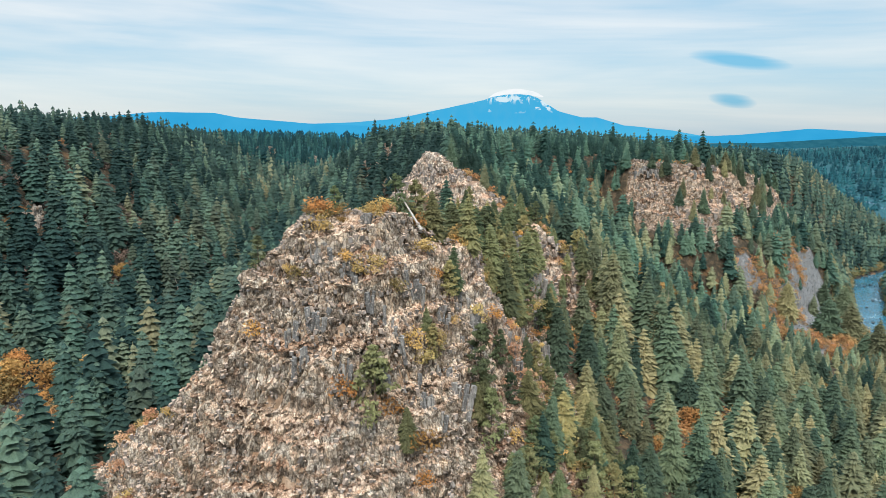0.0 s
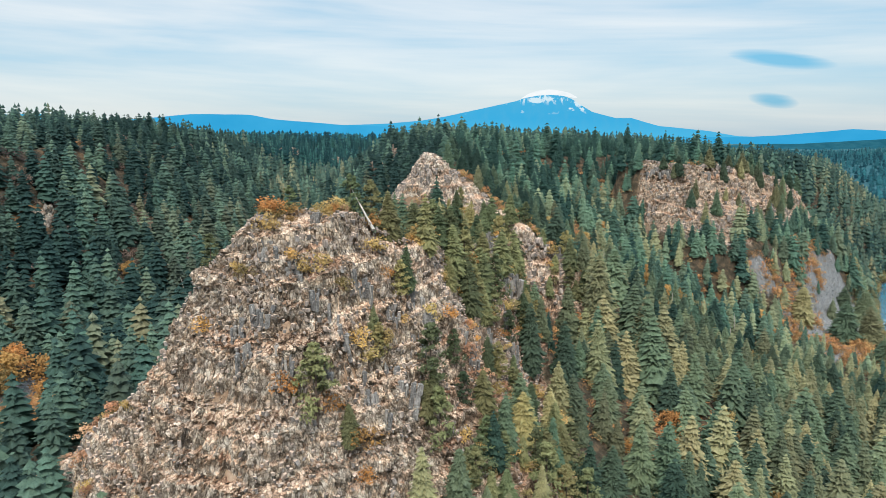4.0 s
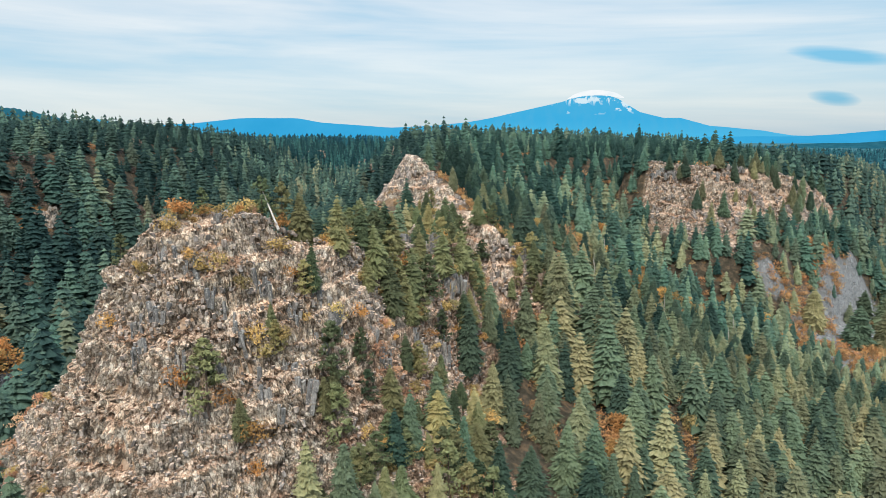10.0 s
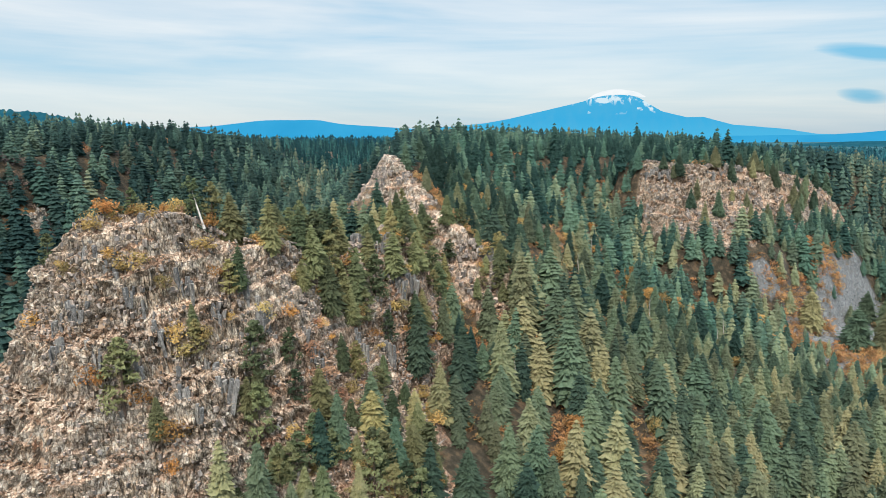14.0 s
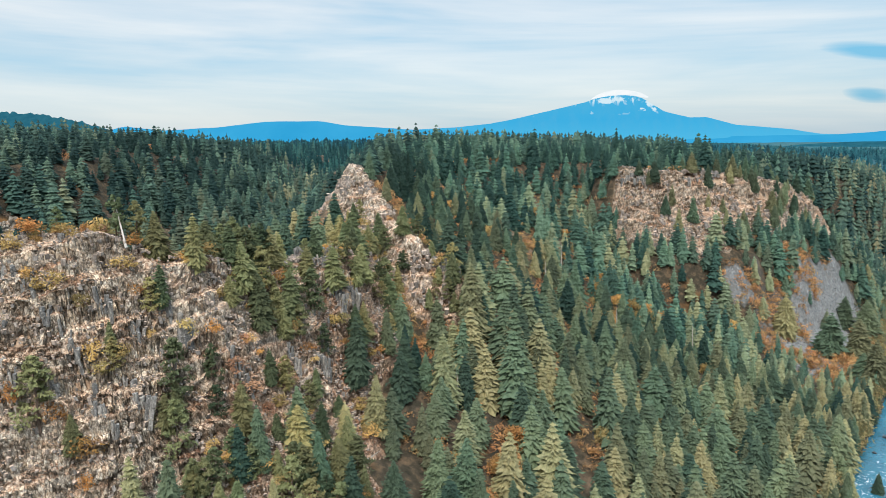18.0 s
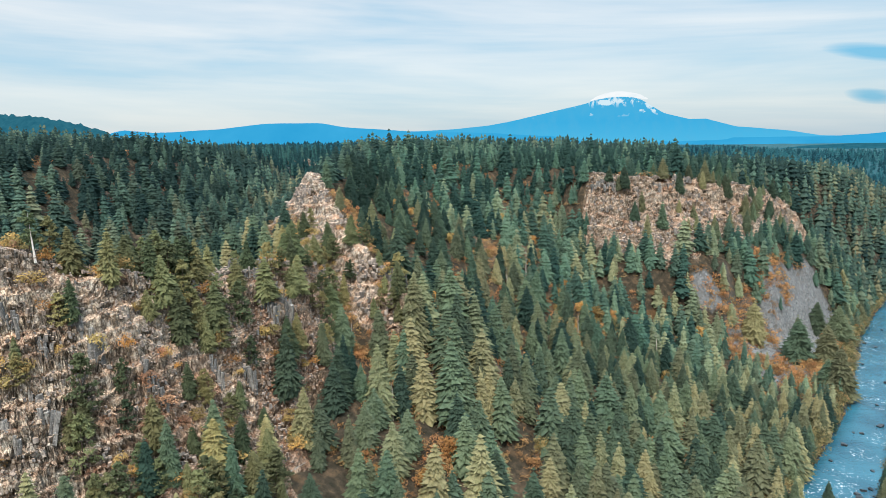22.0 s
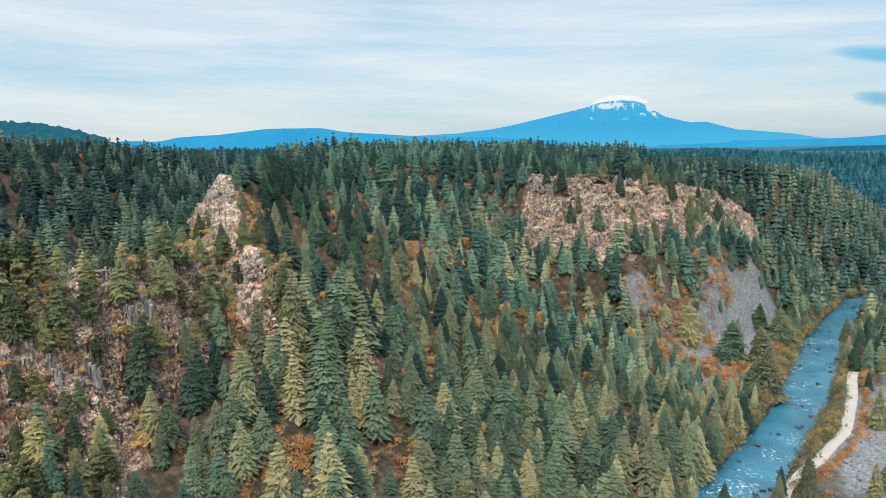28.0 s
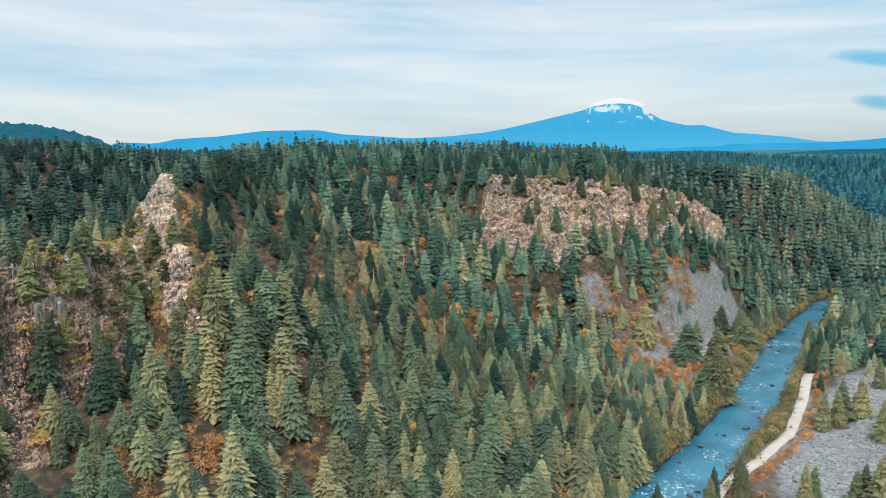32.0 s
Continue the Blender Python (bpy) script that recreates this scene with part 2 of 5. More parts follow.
def m_rock():
    """Weathered basalt broken into small angular blocks, with dry grass and dust lying on every ledge."""
    k = Nodes("weathered_rock")
    big, mid, fine = k.noise(0.10, 5.0), k.noise(0.6, 7.0, 0.68), k.noise(2.6, 7.0, 0.72)
    bent = k.t.nodes.new("ShaderNodeVectorMath")
    bent.operation = "MULTIPLY_ADD"
    warp = k.t.nodes.new("ShaderNodeTexNoise")
    warp.inputs["Scale"].default_value, warp.inputs["Detail"].default_value = 1.1, 3.0
    k.put(warp.inputs["Vector"], k.pos)
    k.put(bent.inputs[0], warp.outputs["Color"])
    bent.inputs[1].default_value = (0.28, 0.28, 0.2)
    k.put(bent.inputs[2], k.pos)
    shards, chips, slabs = k.stretch(1.0, 1.0, 0.55, bent.outputs[0]), k.stretch(1.0, 1.0, 0.8, bent.outputs[0]), k.stretch(1.0, 1.0, 0.5, bent.outputs[0])
    tone = k.math("ADD", k.math("MULTIPLY", k.voronoi(1.9, shards, out=1), 0.50), k.math("MULTIPLY", k.voronoi(4.6, chips, out=1), 0.28))
    tone = k.math("ADD", tone, k.math("MULTIPLY", k.voronoi(0.55, slabs, out=1), 0.22))
    tone = k.math("ADD", tone, k.map(fine, 0.3, 0.7, -0.10, 0.10))
    stone = k.ramp(tone, [(0.24, (0.13, 0.108, 0.088)), (0.38, (0.30, 0.265, 0.225)), (0.50, (0.45, 0.405, 0.35)), (0.62, (0.60, 0.55, 0.48)), (0.76, (0.74, 0.69, 0.62))])
    stone = k.mix(k.map(mid, 0.46, 0.62), stone, k.mix(1.0, stone, (1.1, 0.95, 0.82), "MULTIPLY"))
    dust = k.ramp(tone, [(0.26, (0.24, 0.155, 0.11)), (0.40, (0.56, 0.41, 0.31)), (0.54, (0.78, 0.61, 0.48)), (0.72, (0.92, 0.79, 0.67))])
    dust = k.mix(k.map(big, 0.50, 0.64, 0.0, 0.7), dust, k.mix(1.0, dust, (0.86, 0.66, 0.54), "MULTIPLY"))
    ledge = k.math("ADD", k.math("MULTIPLY", k.up(), 0.45), k.map(mid, 0.3, 0.7, -0.30, 0.30))
    ledge = k.math("ADD", ledge, k.math("MULTIPLY", k.attr("ledge"), 0.75))
    col = k.mix(k.map(ledge, 0.28, 0.46), stone, dust)
    tilt = k.t.nodes.new("ShaderNodeSeparateXYZ")
    k.put(tilt.inputs[0], bent.outputs[0])
    bed = k.t.nodes.new("ShaderNodeCombineXYZ")
    k.put(bed.inputs[0], k.math("MULTIPLY", tilt.outputs[0], 0.16))
    k.put(bed.inputs[1], k.math("MULTIPLY", tilt.outputs[1], 0.16))
    k.put(bed.inputs[2], k.math("SUBTRACT", tilt.outputs[2], k.math("MULTIPLY", k.math("MAXIMUM", tilt.outputs[0], 3.0), 0.24)))
    band = k.noise(0.75, 5.0, 0.6, bed.outputs[0])
    col = k.mix(1.0, col, k.ramp(band, [(0.36, (0.52, 0.47, 0.43)), (0.47, (0.86, 0.83, 0.80)), (0.58, (1.14, 1.12, 1.08))]), "MULTIPLY")
    crack = k.voronoi(1.9, shards, "DISTANCE_TO_EDGE")
    crack2 = k.voronoi(4.6, chips, "DISTANCE_TO_EDGE")
    col = k.mix(k.map(crack, 0.015, 0.08, 0.55, 0.0), col, (0.055, 0.042, 0.034))
    col = k.mix(k.map(crack2, 0.02, 0.10, 0.22, 0.0), col, (0.085, 0.066, 0.054))
    block = k.ramp(k.attr("cell"), [(0.05, (0.60, 0.61, 0.62)), (0.4, (0.88, 0.87, 0.85)), (0.7, (1.0, 0.98, 0.95)), (0.95, (1.0, 0.91, 0.82))])
    col = k.mix(0.85, col, k.mix(1.0, col, block, "MULTIPLY"))
    rust = k.math("MULTIPLY", k.map(k.noise(0.5, 5.0, 0.6), 0.58, 0.66), k.map(k.up(), 0.3, 0.6))
    col = k.mix(k.math("MULTIPLY", rust, 0.5), col, (0.42, 0.20, 0.12))
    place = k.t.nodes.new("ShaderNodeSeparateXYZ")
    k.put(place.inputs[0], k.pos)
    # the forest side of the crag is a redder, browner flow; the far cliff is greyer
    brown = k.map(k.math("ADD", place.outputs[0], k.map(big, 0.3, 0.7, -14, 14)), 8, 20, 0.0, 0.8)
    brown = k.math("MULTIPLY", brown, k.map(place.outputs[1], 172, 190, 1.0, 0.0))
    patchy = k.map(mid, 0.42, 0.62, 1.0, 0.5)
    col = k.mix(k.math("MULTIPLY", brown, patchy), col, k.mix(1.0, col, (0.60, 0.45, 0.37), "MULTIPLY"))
    col = k.mix(k.map(place.outputs[1], 290, 310, 0.0, 1.0), col, k.mix(1.0, col, (0.78, 0.74, 0.71), "MULTIPLY"))
    h = k.math("ADD", k.math("MULTIPLY", mid, 0.7), k.math("MULTIPLY", fine, 0.4))
    h = k.math("ADD", h, k.math("MULTIPLY", tone, 0.6))
    h = k.math("ADD", h, k.map(crack, 0.0, 0.12, -0.25, 0.0))
    return k.finish(col, 0.92, h, 0.8, 0.7)


def m_block():
    k = Nodes("basalt_block")
    r = k.island()
    base = k.ramp(r, [(0.0, (0.17, 0.155, 0.14)), (0.3, (0.30, 0.28, 0.26)), (0.65, (0.40, 0.32, 0.26)), (1.0, (0.48, 0.42, 0.37))])
    st = k.noise(1.3, 6.0, 0.7, k.stretch(1.5, 1.5, 0.4))
    base = k.mix(k.map(st, 0.40, 0.62, 0.75, 0.0), base, (0.085, 0.07, 0.06))
    dust = k.math("ADD", k.up(), k.map(k.noise(2.0), 0.3, 0.7, -0.3, 0.3))
    base = k.mix(k.map(dust, 0.45, 0.75), base, (0.50, 0.38, 0.30))
    return k.finish(base, 0.9, k.noise(3.0, 6.0), 0.5, 0.3)


def m_bark():
    k = Nodes("bark")
    n = k.noise(3.0, 5.0, 0.6, k.stretch(2.0, 2.0, 0.3))
    return k.finish(k.ramp(n, [(0.3, (0.045, 0.032, 0.024)), (0.7, (0.15, 0.11, 0.085))]), 0.95, n, 0.6, 0.1)


def m_deadwood():
    k = Nodes("bleached_deadwood")
    n = k.noise(3.0, 5.0, 0.6, k.stretch(2.0, 2.0, 0.4))
    return k.finish(k.ramp(n, [(0.3, (0.26, 0.23, 0.20)), (0.7, (0.55, 0.51, 0.46))]), 0.9, n, 0.4, 0.05)


def m_water():
    k = Nodes("river_water")
    flow = k.stretch(0.5, 0.5, 0.5)
    n, big = k.noise(1.6, 6.0, 0.65, flow, 0.6), k.noise(0.05, 4.0)
    col = k.ramp(big, [(0.3, (0.012, 0.080, 0.125)), (0.7, (0.035, 0.16, 0.225))])
    rap = k.math("MULTIPLY", k.map(k.noise(0.045, 3.0), 0.50, 0.63), k.map(k.noise(0.8, 6.0, 0.7, None, 1.0), 0.56, 0.65))
    col = k.mix(rap, col, (0.72, 0.78, 0.80))
    return k.finish(col, k.map(rap, 0.0, 1.0, 0.12, 0.7), n, 0.5, 0.35, 0.5)


def m_road():
    k = Nodes("gravel_road")
    n, f = k.noise(0.3, 5.0), k.noise(4.0, 5.0, 0.7)
    col = k.ramp(n, [(0.3, (0.27, 0.225, 0.185)), (0.7, (0.38, 0.33, 0.28))])
    return k.finish(k.mix(0.35, col, k.ramp(f, [(0.3, (0.30, 0.26, 0.22)), (0.7, (0.66, 0.6, 0.53))])), 0.95, f, 0.4, 0.1)


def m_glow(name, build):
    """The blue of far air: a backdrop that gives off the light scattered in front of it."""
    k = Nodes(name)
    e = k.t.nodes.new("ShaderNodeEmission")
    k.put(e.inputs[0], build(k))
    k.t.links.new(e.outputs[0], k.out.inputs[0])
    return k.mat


GROUND, ROCK, BLOCK, BARK, DEADWOOD, WATER, ROAD = m_ground(), m_rock(), m_block(), m_bark(), m_deadwood(), m_water(), m_road()
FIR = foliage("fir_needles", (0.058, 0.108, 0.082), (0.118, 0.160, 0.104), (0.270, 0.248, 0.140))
FIR_OWN = foliage("fir_needles_near", (0.060, 0.112, 0.082), (0.128, 0.168, 0.106), (0.285, 0.260, 0.140), False)
PINE_OWN = foliage("pine_needles", (0.100, 0.136, 0.074), (0.170, 0.186, 0.096), (0.275, 0.240, 0.112), False)
# firs farther up the slope: thin haze put into a cooler needle colour
COOL_HAZE = foliage("hazy_fir_needles", (0.064, 0.136, 0.108), (0.120, 0.192, 0.140), (0.250, 0.262, 0.158))
# darker, bluer than FIR: side-canyon shade put into the needles; the rim shares it
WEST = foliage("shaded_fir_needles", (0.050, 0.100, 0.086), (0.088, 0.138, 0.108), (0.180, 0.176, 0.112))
# blue of far air painted into the needles of the two farthest woods
FAR_HAZE = foliage("far_hazy_needles", (0.016, 0.084, 0.112), (0.022, 0.104, 0.132), (0.036, 0.116, 0.136))
DISTANT_HAZE = foliage("distant_hazy_needles", (0.022, 0.078, 0.082), (0.034, 0.100, 0.098), (0.065, 0.125, 0.108))
BARE = foliage("bare_twigs", (0.13, 0.10, 0.10), (0.19, 0.14, 0.125), (0.26, 0.17, 0.13))
AUTUMN = foliage("autumn_leaves", (0.44, 0.185, 0.085), (0.50, 0.262, 0.120), (0.45, 0.300, 0.140))
AUTUMN_OWN = foliage("autumn_leaves_near", (0.44, 0.20, 0.075), (0.52, 0.29, 0.10), (0.50, 0.34, 0.14), False)
WILLOW = foliage("willow_leaves", (0.130, 0.150, 0.080), (0.260, 0.215, 0.105), (0.380, 0.235, 0.110))

# ---- plan of the land ----
RIVER = [(100, -160, 0), (125, 60, 0), (142, 165, 0), (162, 211, 0), (176.5, 235, 0), (192.5, 262, 0), (206.5, 288, 0), (232, 344, 0),
         (254, 393, 0), (280, 438, 0), (306, 482, 0), (356, 520, 0), (420, 560, 1), (500, 660, 3), (600, 900, 6), (800, 1500, 15)]
SIDE = [(-140, -80, 30), (-104, 60, 36), (-93, 140, 40), (-88, 220, 38), (-80, 300, 43), (-88, 380, 49), (-98, 460, 55), (-120, 590, 64), (-60, 680, 70), (60, 700, 76)]
RIDGE_FOOT = [(-40, 112, 42), (-5, 125, 54), (8, 160, 64), (4, 195, 74), (-6, 225, 84)]
PLATEAU = [(5, 242, 93), (14, 296, 92), (36, 352, 93), (92, 392, 91), (150, 425, 88), (212, 462, 80), (288, 545, 71), (345, 640, 60), (366, 745, 48),
           (300, 900, 62), (120, 900, 86), (-30, 640, 93), (-40, 460, 94), (-18, 320, 93)]
WESTTOP = [(-400, 60, 100), (-210, 115, 91), (-172, 190, 94), (-155, 245, 95), (-158, 320, 98), (-170, 400, 100), (-180, 470, 99), (-188, 560, 95), (-195, 680, 92), (-300, 900, 96),
           (-900, 900, 110), (-900, 200, 106)]
FARTOP = [(-420, 800, 96), (-200, 770, 93), (-20, 800, 90), (220, 980, 74), (600, 1900, 70), (640, 4950, 84), (-4950, 4950, 120), (-4950, 900, 120)]
EASTTOP = [(420, 60, 90), (460, 300, 95), (560, 520, 90), (760, 820, 70), (1150, 1500, 78), (2600, 2600, 100), (4950, 2400, 110), (4950, -300, 110)]
CREST = [(-92, 122, 20), (-70, 112, 37), (-51.5, 107, 51), (-35.5, 101, 66), (-25.5, 98.5, 83), (-19, 99.5, 91), (-9, 103, 91), (1, 112, 86), (8, 132, 80.5),
         (15, 151, 81), (15, 168, 79), (10, 190, 79), (7, 210, 84)]
RIB = [(-5, 247, 93), (-0.8, 233.5, 97.5), (8.5, 217, 91), (18, 201, 84), (30, 188, 76.5), (37, 186, 70)]
CLIFF = [(102, 353, 91), (112, 349, 90), (128, 357, 89), (142, 372, 88), (158, 384, 86), (180, 408, 82), (200, 430, 77), (218, 450, 70), (232, 468, 60)]


def near_line(x, y, line, closed=False):
    """Distance to a line of (x, y, z), the z there, and the unit way from it."""
    best = np.full(x.shape, 1e9)
    z, ux, uy = np.zeros_like(x), np.zeros_like(x), np.zeros_like(x)
    for (ax, ay, az), (bx, by, bz) in zip(line, line[1:] + (line[:1] if closed else [])):
        dx, dy = bx - ax, by - ay
        s = np.clip(((x - ax) * dx + (y - ay) * dy) / (dx * dx + dy * dy), 0, 1)
        px, py = x - ax - s * dx, y - ay - s * dy
        d = np.hypot(px, py)
        hit = d < best
        best = np.where(hit, d, best)
        z, ux, uy = np.where(hit, az + s * (bz - az), z), np.where(hit, px, ux), np.where(hit, py, uy)
    dd = np.maximum(best, 1e-6)
    return best, z, ux / dd, uy / dd


def inside(x, y, poly):
    odd = np.zeros(x.shape, bool)
    for (ax, ay, _), (bx, by, _) in zip(poly, poly[1:] + poly[:1]):
        cut = (ay > y) != (by > y)
        odd ^= cut & (x < (bx - ax) * (y - ay) / (by - ay + 1e-12) + ax)
    return odd


def lattice(ix, iy, seed):
    h = (ix.astype(np.int64) * 374761393 + iy.astype(np.int64) * 668265263 + seed * 974634617) & 0xFFFFFFFF
    h = ((h ^ (h >> 13)) * 1274126177) & 0xFFFFFFFF
    return ((h ^ (h >> 16)) & 0xFFFF) / 65535.0


def value_noise(x, y, seed):
    fx, fy = np.floor(x), np.floor(y)
    tx, ty = x - fx, y - fy
    tx, ty = tx * tx * (3 - 2 * tx), ty * ty * (3 - 2 * ty)
    a, b = lattice(fx, fy, seed), lattice(fx + 1, fy, seed)
    c, d = lattice(fx, fy + 1, seed), lattice(fx + 1, fy + 1, seed)
    return (a + (b - a) * tx) * (1 - ty) + (c + (d - c) * tx) * ty


def fbm(x, y, size, seed, octaves=4):
    out, amp, total = 0, 1.0, 0.0
    for o in range(octaves):
        out = out + amp * value_noise(x / size + 17.3 * o, y / size - 9.1 * o, seed + o)
        total += amp
        amp *= 0.5
        size *= 0.5
    return out / total - 0.5


def step01(v, a, b):
    t = np.clip((v - a) / (b - a), 0, 1)
    return t * t * (3 - 2 * t)


def land_z(x, y):
    """The land without its crags: every slope runs from a valley line up to the rim of a tableland."""
    fd, fz = np.full(x.shape, 1e9), np.zeros_like(x)
    wsum, zsum = np.zeros_like(x), np.zeros_like(x)
    for line, half in ((RIVER, np.interp(y, [205, 235], [9.6, 8.2])), (SIDE, 3.0)):
        d, z, _, _ = near_line(x, y, line)
        d = np.maximum(d - half, 0)
        fz = np.where(d < fd, z, fz)
        fd = np.minimum(d, fd)
        w = 1 / (d + 1) ** 2
        wsum, zsum = wsum + w, zsum + w * z
    fz = zsum / wsum
    cd = np.full(x.shape, 1e9)
    wsum, zsum = np.zeros_like(x), np.zeros_like(x)
    for poly, closed in ((PLATEAU, True), (WESTTOP, True), (FARTOP, True), (EASTTOP, True), (RIDGE_FOOT, False)):
        d, z, _, _ = near_line(x, y, poly, closed)
        if closed:
            d = np.where(inside(x, y, poly), 0, d)
        cd = np.minimum(d, cd)
        w = 1 / (d + 3) ** 2
        wsum, zsum = wsum + w, zsum + w * z
    cz = zsum / wsum
    p = fd / (fd + cd + 1e-6)
    z = fz + (cz - fz) * p ** np.interp(x, [-40, 20], [1.35, 1.75])
    z = z + 6 * np.exp(-(((x + 265) / 85) ** 2 + ((y - 385) / 130) ** 2))
    bank = step01(fd, 0, 14)
    z = z + bank * (fbm(x, y, 70, 3) * 9 * (1 - step01(p, 0.75, 1.0) * 0.6) + fbm(x, y, 12, 9, 3) * 2.0)
    z = z + step01(fd, 0, 3.5) * 1.6 - (1 - step01(fd, -0.5, 1.5)) * 1.2
    return z


def crag_z(x, y):
    """The crags: steep first, easing below, each side with a slope of its own. Heights, and how far each reaches down bare."""
    warp = fbm(x, y, 9, 21, 3) * 5.0
    d, z, ux, uy = near_line(x, y, CREST)
    front = np.clip(-uy, 0, 1) ** 2 * (1 - step01(x, -2, 14)) * step01(x, -75, -40)
    side = np.clip(ux, 0, 1) ** 2
    flat = 3.6 + (2.8 - 2.6 * step01(x, -11, -3)) * (1 - step01(y, 103, 117)) * step01(x, -27, -11)
    e = np.maximum(d + warp * 0.7 - flat, 0)
    soft_end = 13 + 22 * front
    steep = 2.25 + 0.3 * front
    rock = z - np.where(e < soft_end, steep * e, steep * soft_end + (e - soft_end) * (0.85 + 0.5 * (1 - side))) + fbm(x, y, 6, 31, 3) * 2.5
    bare = 1 - step01(e + fbm(x, y, 13, 33, 3) * 14, soft_end + 5 + 9 * side, soft_end + 9 + 12 * side)
    d, z, ux, uy = near_line(x, y, RIB)
    left = np.clip(-(ux * 0.75 + uy * 0.66), 0, 1)
    e = np.maximum(d + warp * 0.6 - 1.5, 0)
    rib = z - e * (0.95 + 0.5 * left) + fbm(x, y, 5, 41, 3) * 2.5
    reach = np.interp(y, [184, 200, 222, 240], [6, 9, 14, 15])
    bare_rib = (1 - step01(e + fbm(x, y, 9, 43, 3) * 8, reach, reach + 4)) * np.where((ux * 0.75 + uy * 0.66 > 0.1) & (d > 2.5), 0.0, 1.0)
    d, z, ux, uy = near_line(x, y, CLIFF)
    back = np.clip(-(ux * 0.55 - uy * 0.83), -1, 1)
    e = np.maximum(d + warp * 0.8 - 1.0, 0)
    fall = 1.75 * np.minimum(e, 9) + 0.95 * np.maximum(e - 9, 0) + 1.3 * np.maximum(e - 34, 0)
    cliff = z - (0.08 * e + fall * step01(-back, -0.35, 0.3)) - 40 * (1 - step01(x + fbm(x, y, 14, 59, 3) * 26, 84, 98)) + fbm(x, y, 7, 51, 3) * 3.0
    cliff = np.where(d > 70, -50, cliff)
    deep = 15 + 13 * np.exp(-((x - 130) / 26) ** 2)
    bare_cliff = (1 - step01(e + fbm(x, y, 15, 53, 3) * 16, deep, deep + 5)) * np.where((back > 0) & (d > 2.5), 0.0, 1.0) * step01(x + fbm(x, y, 11, 57, 2) * 10, 92, 100)
    return (rock, rib, cliff), (bare, bare_rib, bare_cliff)


def ground_z(x, y):
    z = land_z(x, y)
    (rock, rib, cliff), _ = crag_z(x, y)
    near = (np.abs(x) < 400) & (y < 620)
    return np.where(near, np.maximum(np.maximum(z, rock), np.maximum(rib, cliff)), z)


def rockiness(x, y):
    """1 where bare crag stands out of the forest floor."""
    z = land_z(x, y)
    tops, bares = crag_z(x, y)
    top, bare = tops[0], bares[0]
    for t, b in zip(tops[1:], bares[1:]):
        bare = np.where(t > top, b, bare)
        top = np.maximum(t, top)
    bare = bare * step01(top - z + fbm(x, y, 14, 61, 3) * 5, 0.0, 2.0)
    return bare * (np.abs(x) < 400) * (y < 620)


def screeness(x, y):
    s = np.zeros_like(x)
    for cx, cy, ax, ay, turn in ((204, 347, 58, 29, 52), (188, 317, 30, 15, 52), (224, 380, 26, 17, 58), (150, 325, 9, 4, 30), (243, 258, 88, 38, 54), (49, 166, 1.6, 6, 20), (78, 166, 1.6, 7, 10), (-94, 156, 7, 12, 20), (-22, 330, 8, 26, 10)):
        c, n = math.cos(radians(turn)), math.sin(radians(turn))
        u, v = (x - cx) * c + (y - cy) * n, -(x - cx) * n + (y - cy) * c
        r = np.hypot(u / ax, v / ay) + fbm(x, y, 16, 71, 3) * 0.7
        s = np.maximum(s, 1 - step01(r, 0.8, 1.05))
    return s


def one(f, x, y):
    return float(f(np.array([float(x)]), np.array([float(y)]))[0])


# ---- meshes ----


def mesh_from(name, verts, faces, material, smooth=False, attrs=()):
    """A mesh from arrays: faces is an (n, 3) or (n, 4) array."""
    me = bpy.data.meshes.new(name)
    verts, faces = np.asarray(verts, np.float32), np.asarray(faces, np.int32)
    n, k = faces.shape
    me.vertices.add(len(verts))
    me.vertices.foreach_set("co", verts.ravel())
    me.loops.add(n * k)
    me.loops.foreach_set("vertex_index", faces.ravel())
    me.polygons.add(n)
    me.polygons.foreach_set("loop_start", np.arange(0, n * k, k, dtype=np.int32))
    me.polygons.foreach_set("loop_total", np.full(n, k, np.int32))
    me.polygons.foreach_set("use_smooth", np.full(n, smooth))
    for key, vals in attrs:
        vals = np.asarray(vals, np.float32)
        a = me.attributes.new(key, "FLOAT" if vals.ndim == 1 else "FLOAT_VECTOR", "POINT")
        a.data.foreach_set("value" if vals.ndim == 1 else "vector", vals.ravel())
    me.materials.append(material)
    me.update(calc_edges=True)
    return me


def soft_of(v, seed=0):
    """Directions pointing out of a crown at each of its points, a little uneven."""
    v = np.asarray(v, np.float32)
    r = np.hypot(v[:, 0], v[:, 1])
    wide, tall = r.max() + 1e-6, v[:, 2].max() + 1e-6
    out = np.minimum(1.0, 0.45 + r / (0.35 * wide))
    n = np.stack([v[:, 0] / (r + 1e-6) * out, v[:, 1] / (r + 1e-6) * out, 0.20 + 1.0 * v[:, 2] / tall], 1)
    return n + np.random.default_rng(seed).normal(0, 0.30, v.shape)


def part_of(name, me, parent, label=""):
    ob = new(name, me)
    ob.parent = parent
    return tagged(ob, label) if label else ob


def grid_faces(nx, ny):
    i = np.arange(nx * ny).reshape(ny, nx)
    return np.stack([i[:-1, :-1], i[:-1, 1:], i[1:, 1:], i[1:, :-1]], -1).reshape(-1, 4)


def spread(lo, hi, step, far_lo, far_hi, count):
    """Lines of a grid: even in the middle, wider and wider towards the far ends."""
    mid = np.arange(lo, hi + 0.01, step)
    t = np.linspace(0, 1, count)[1:]
    return np.r_[(lo - (lo - far_lo) * t ** 2.2)[::-1], mid, hi + (far_hi - hi) * t ** 2.2]


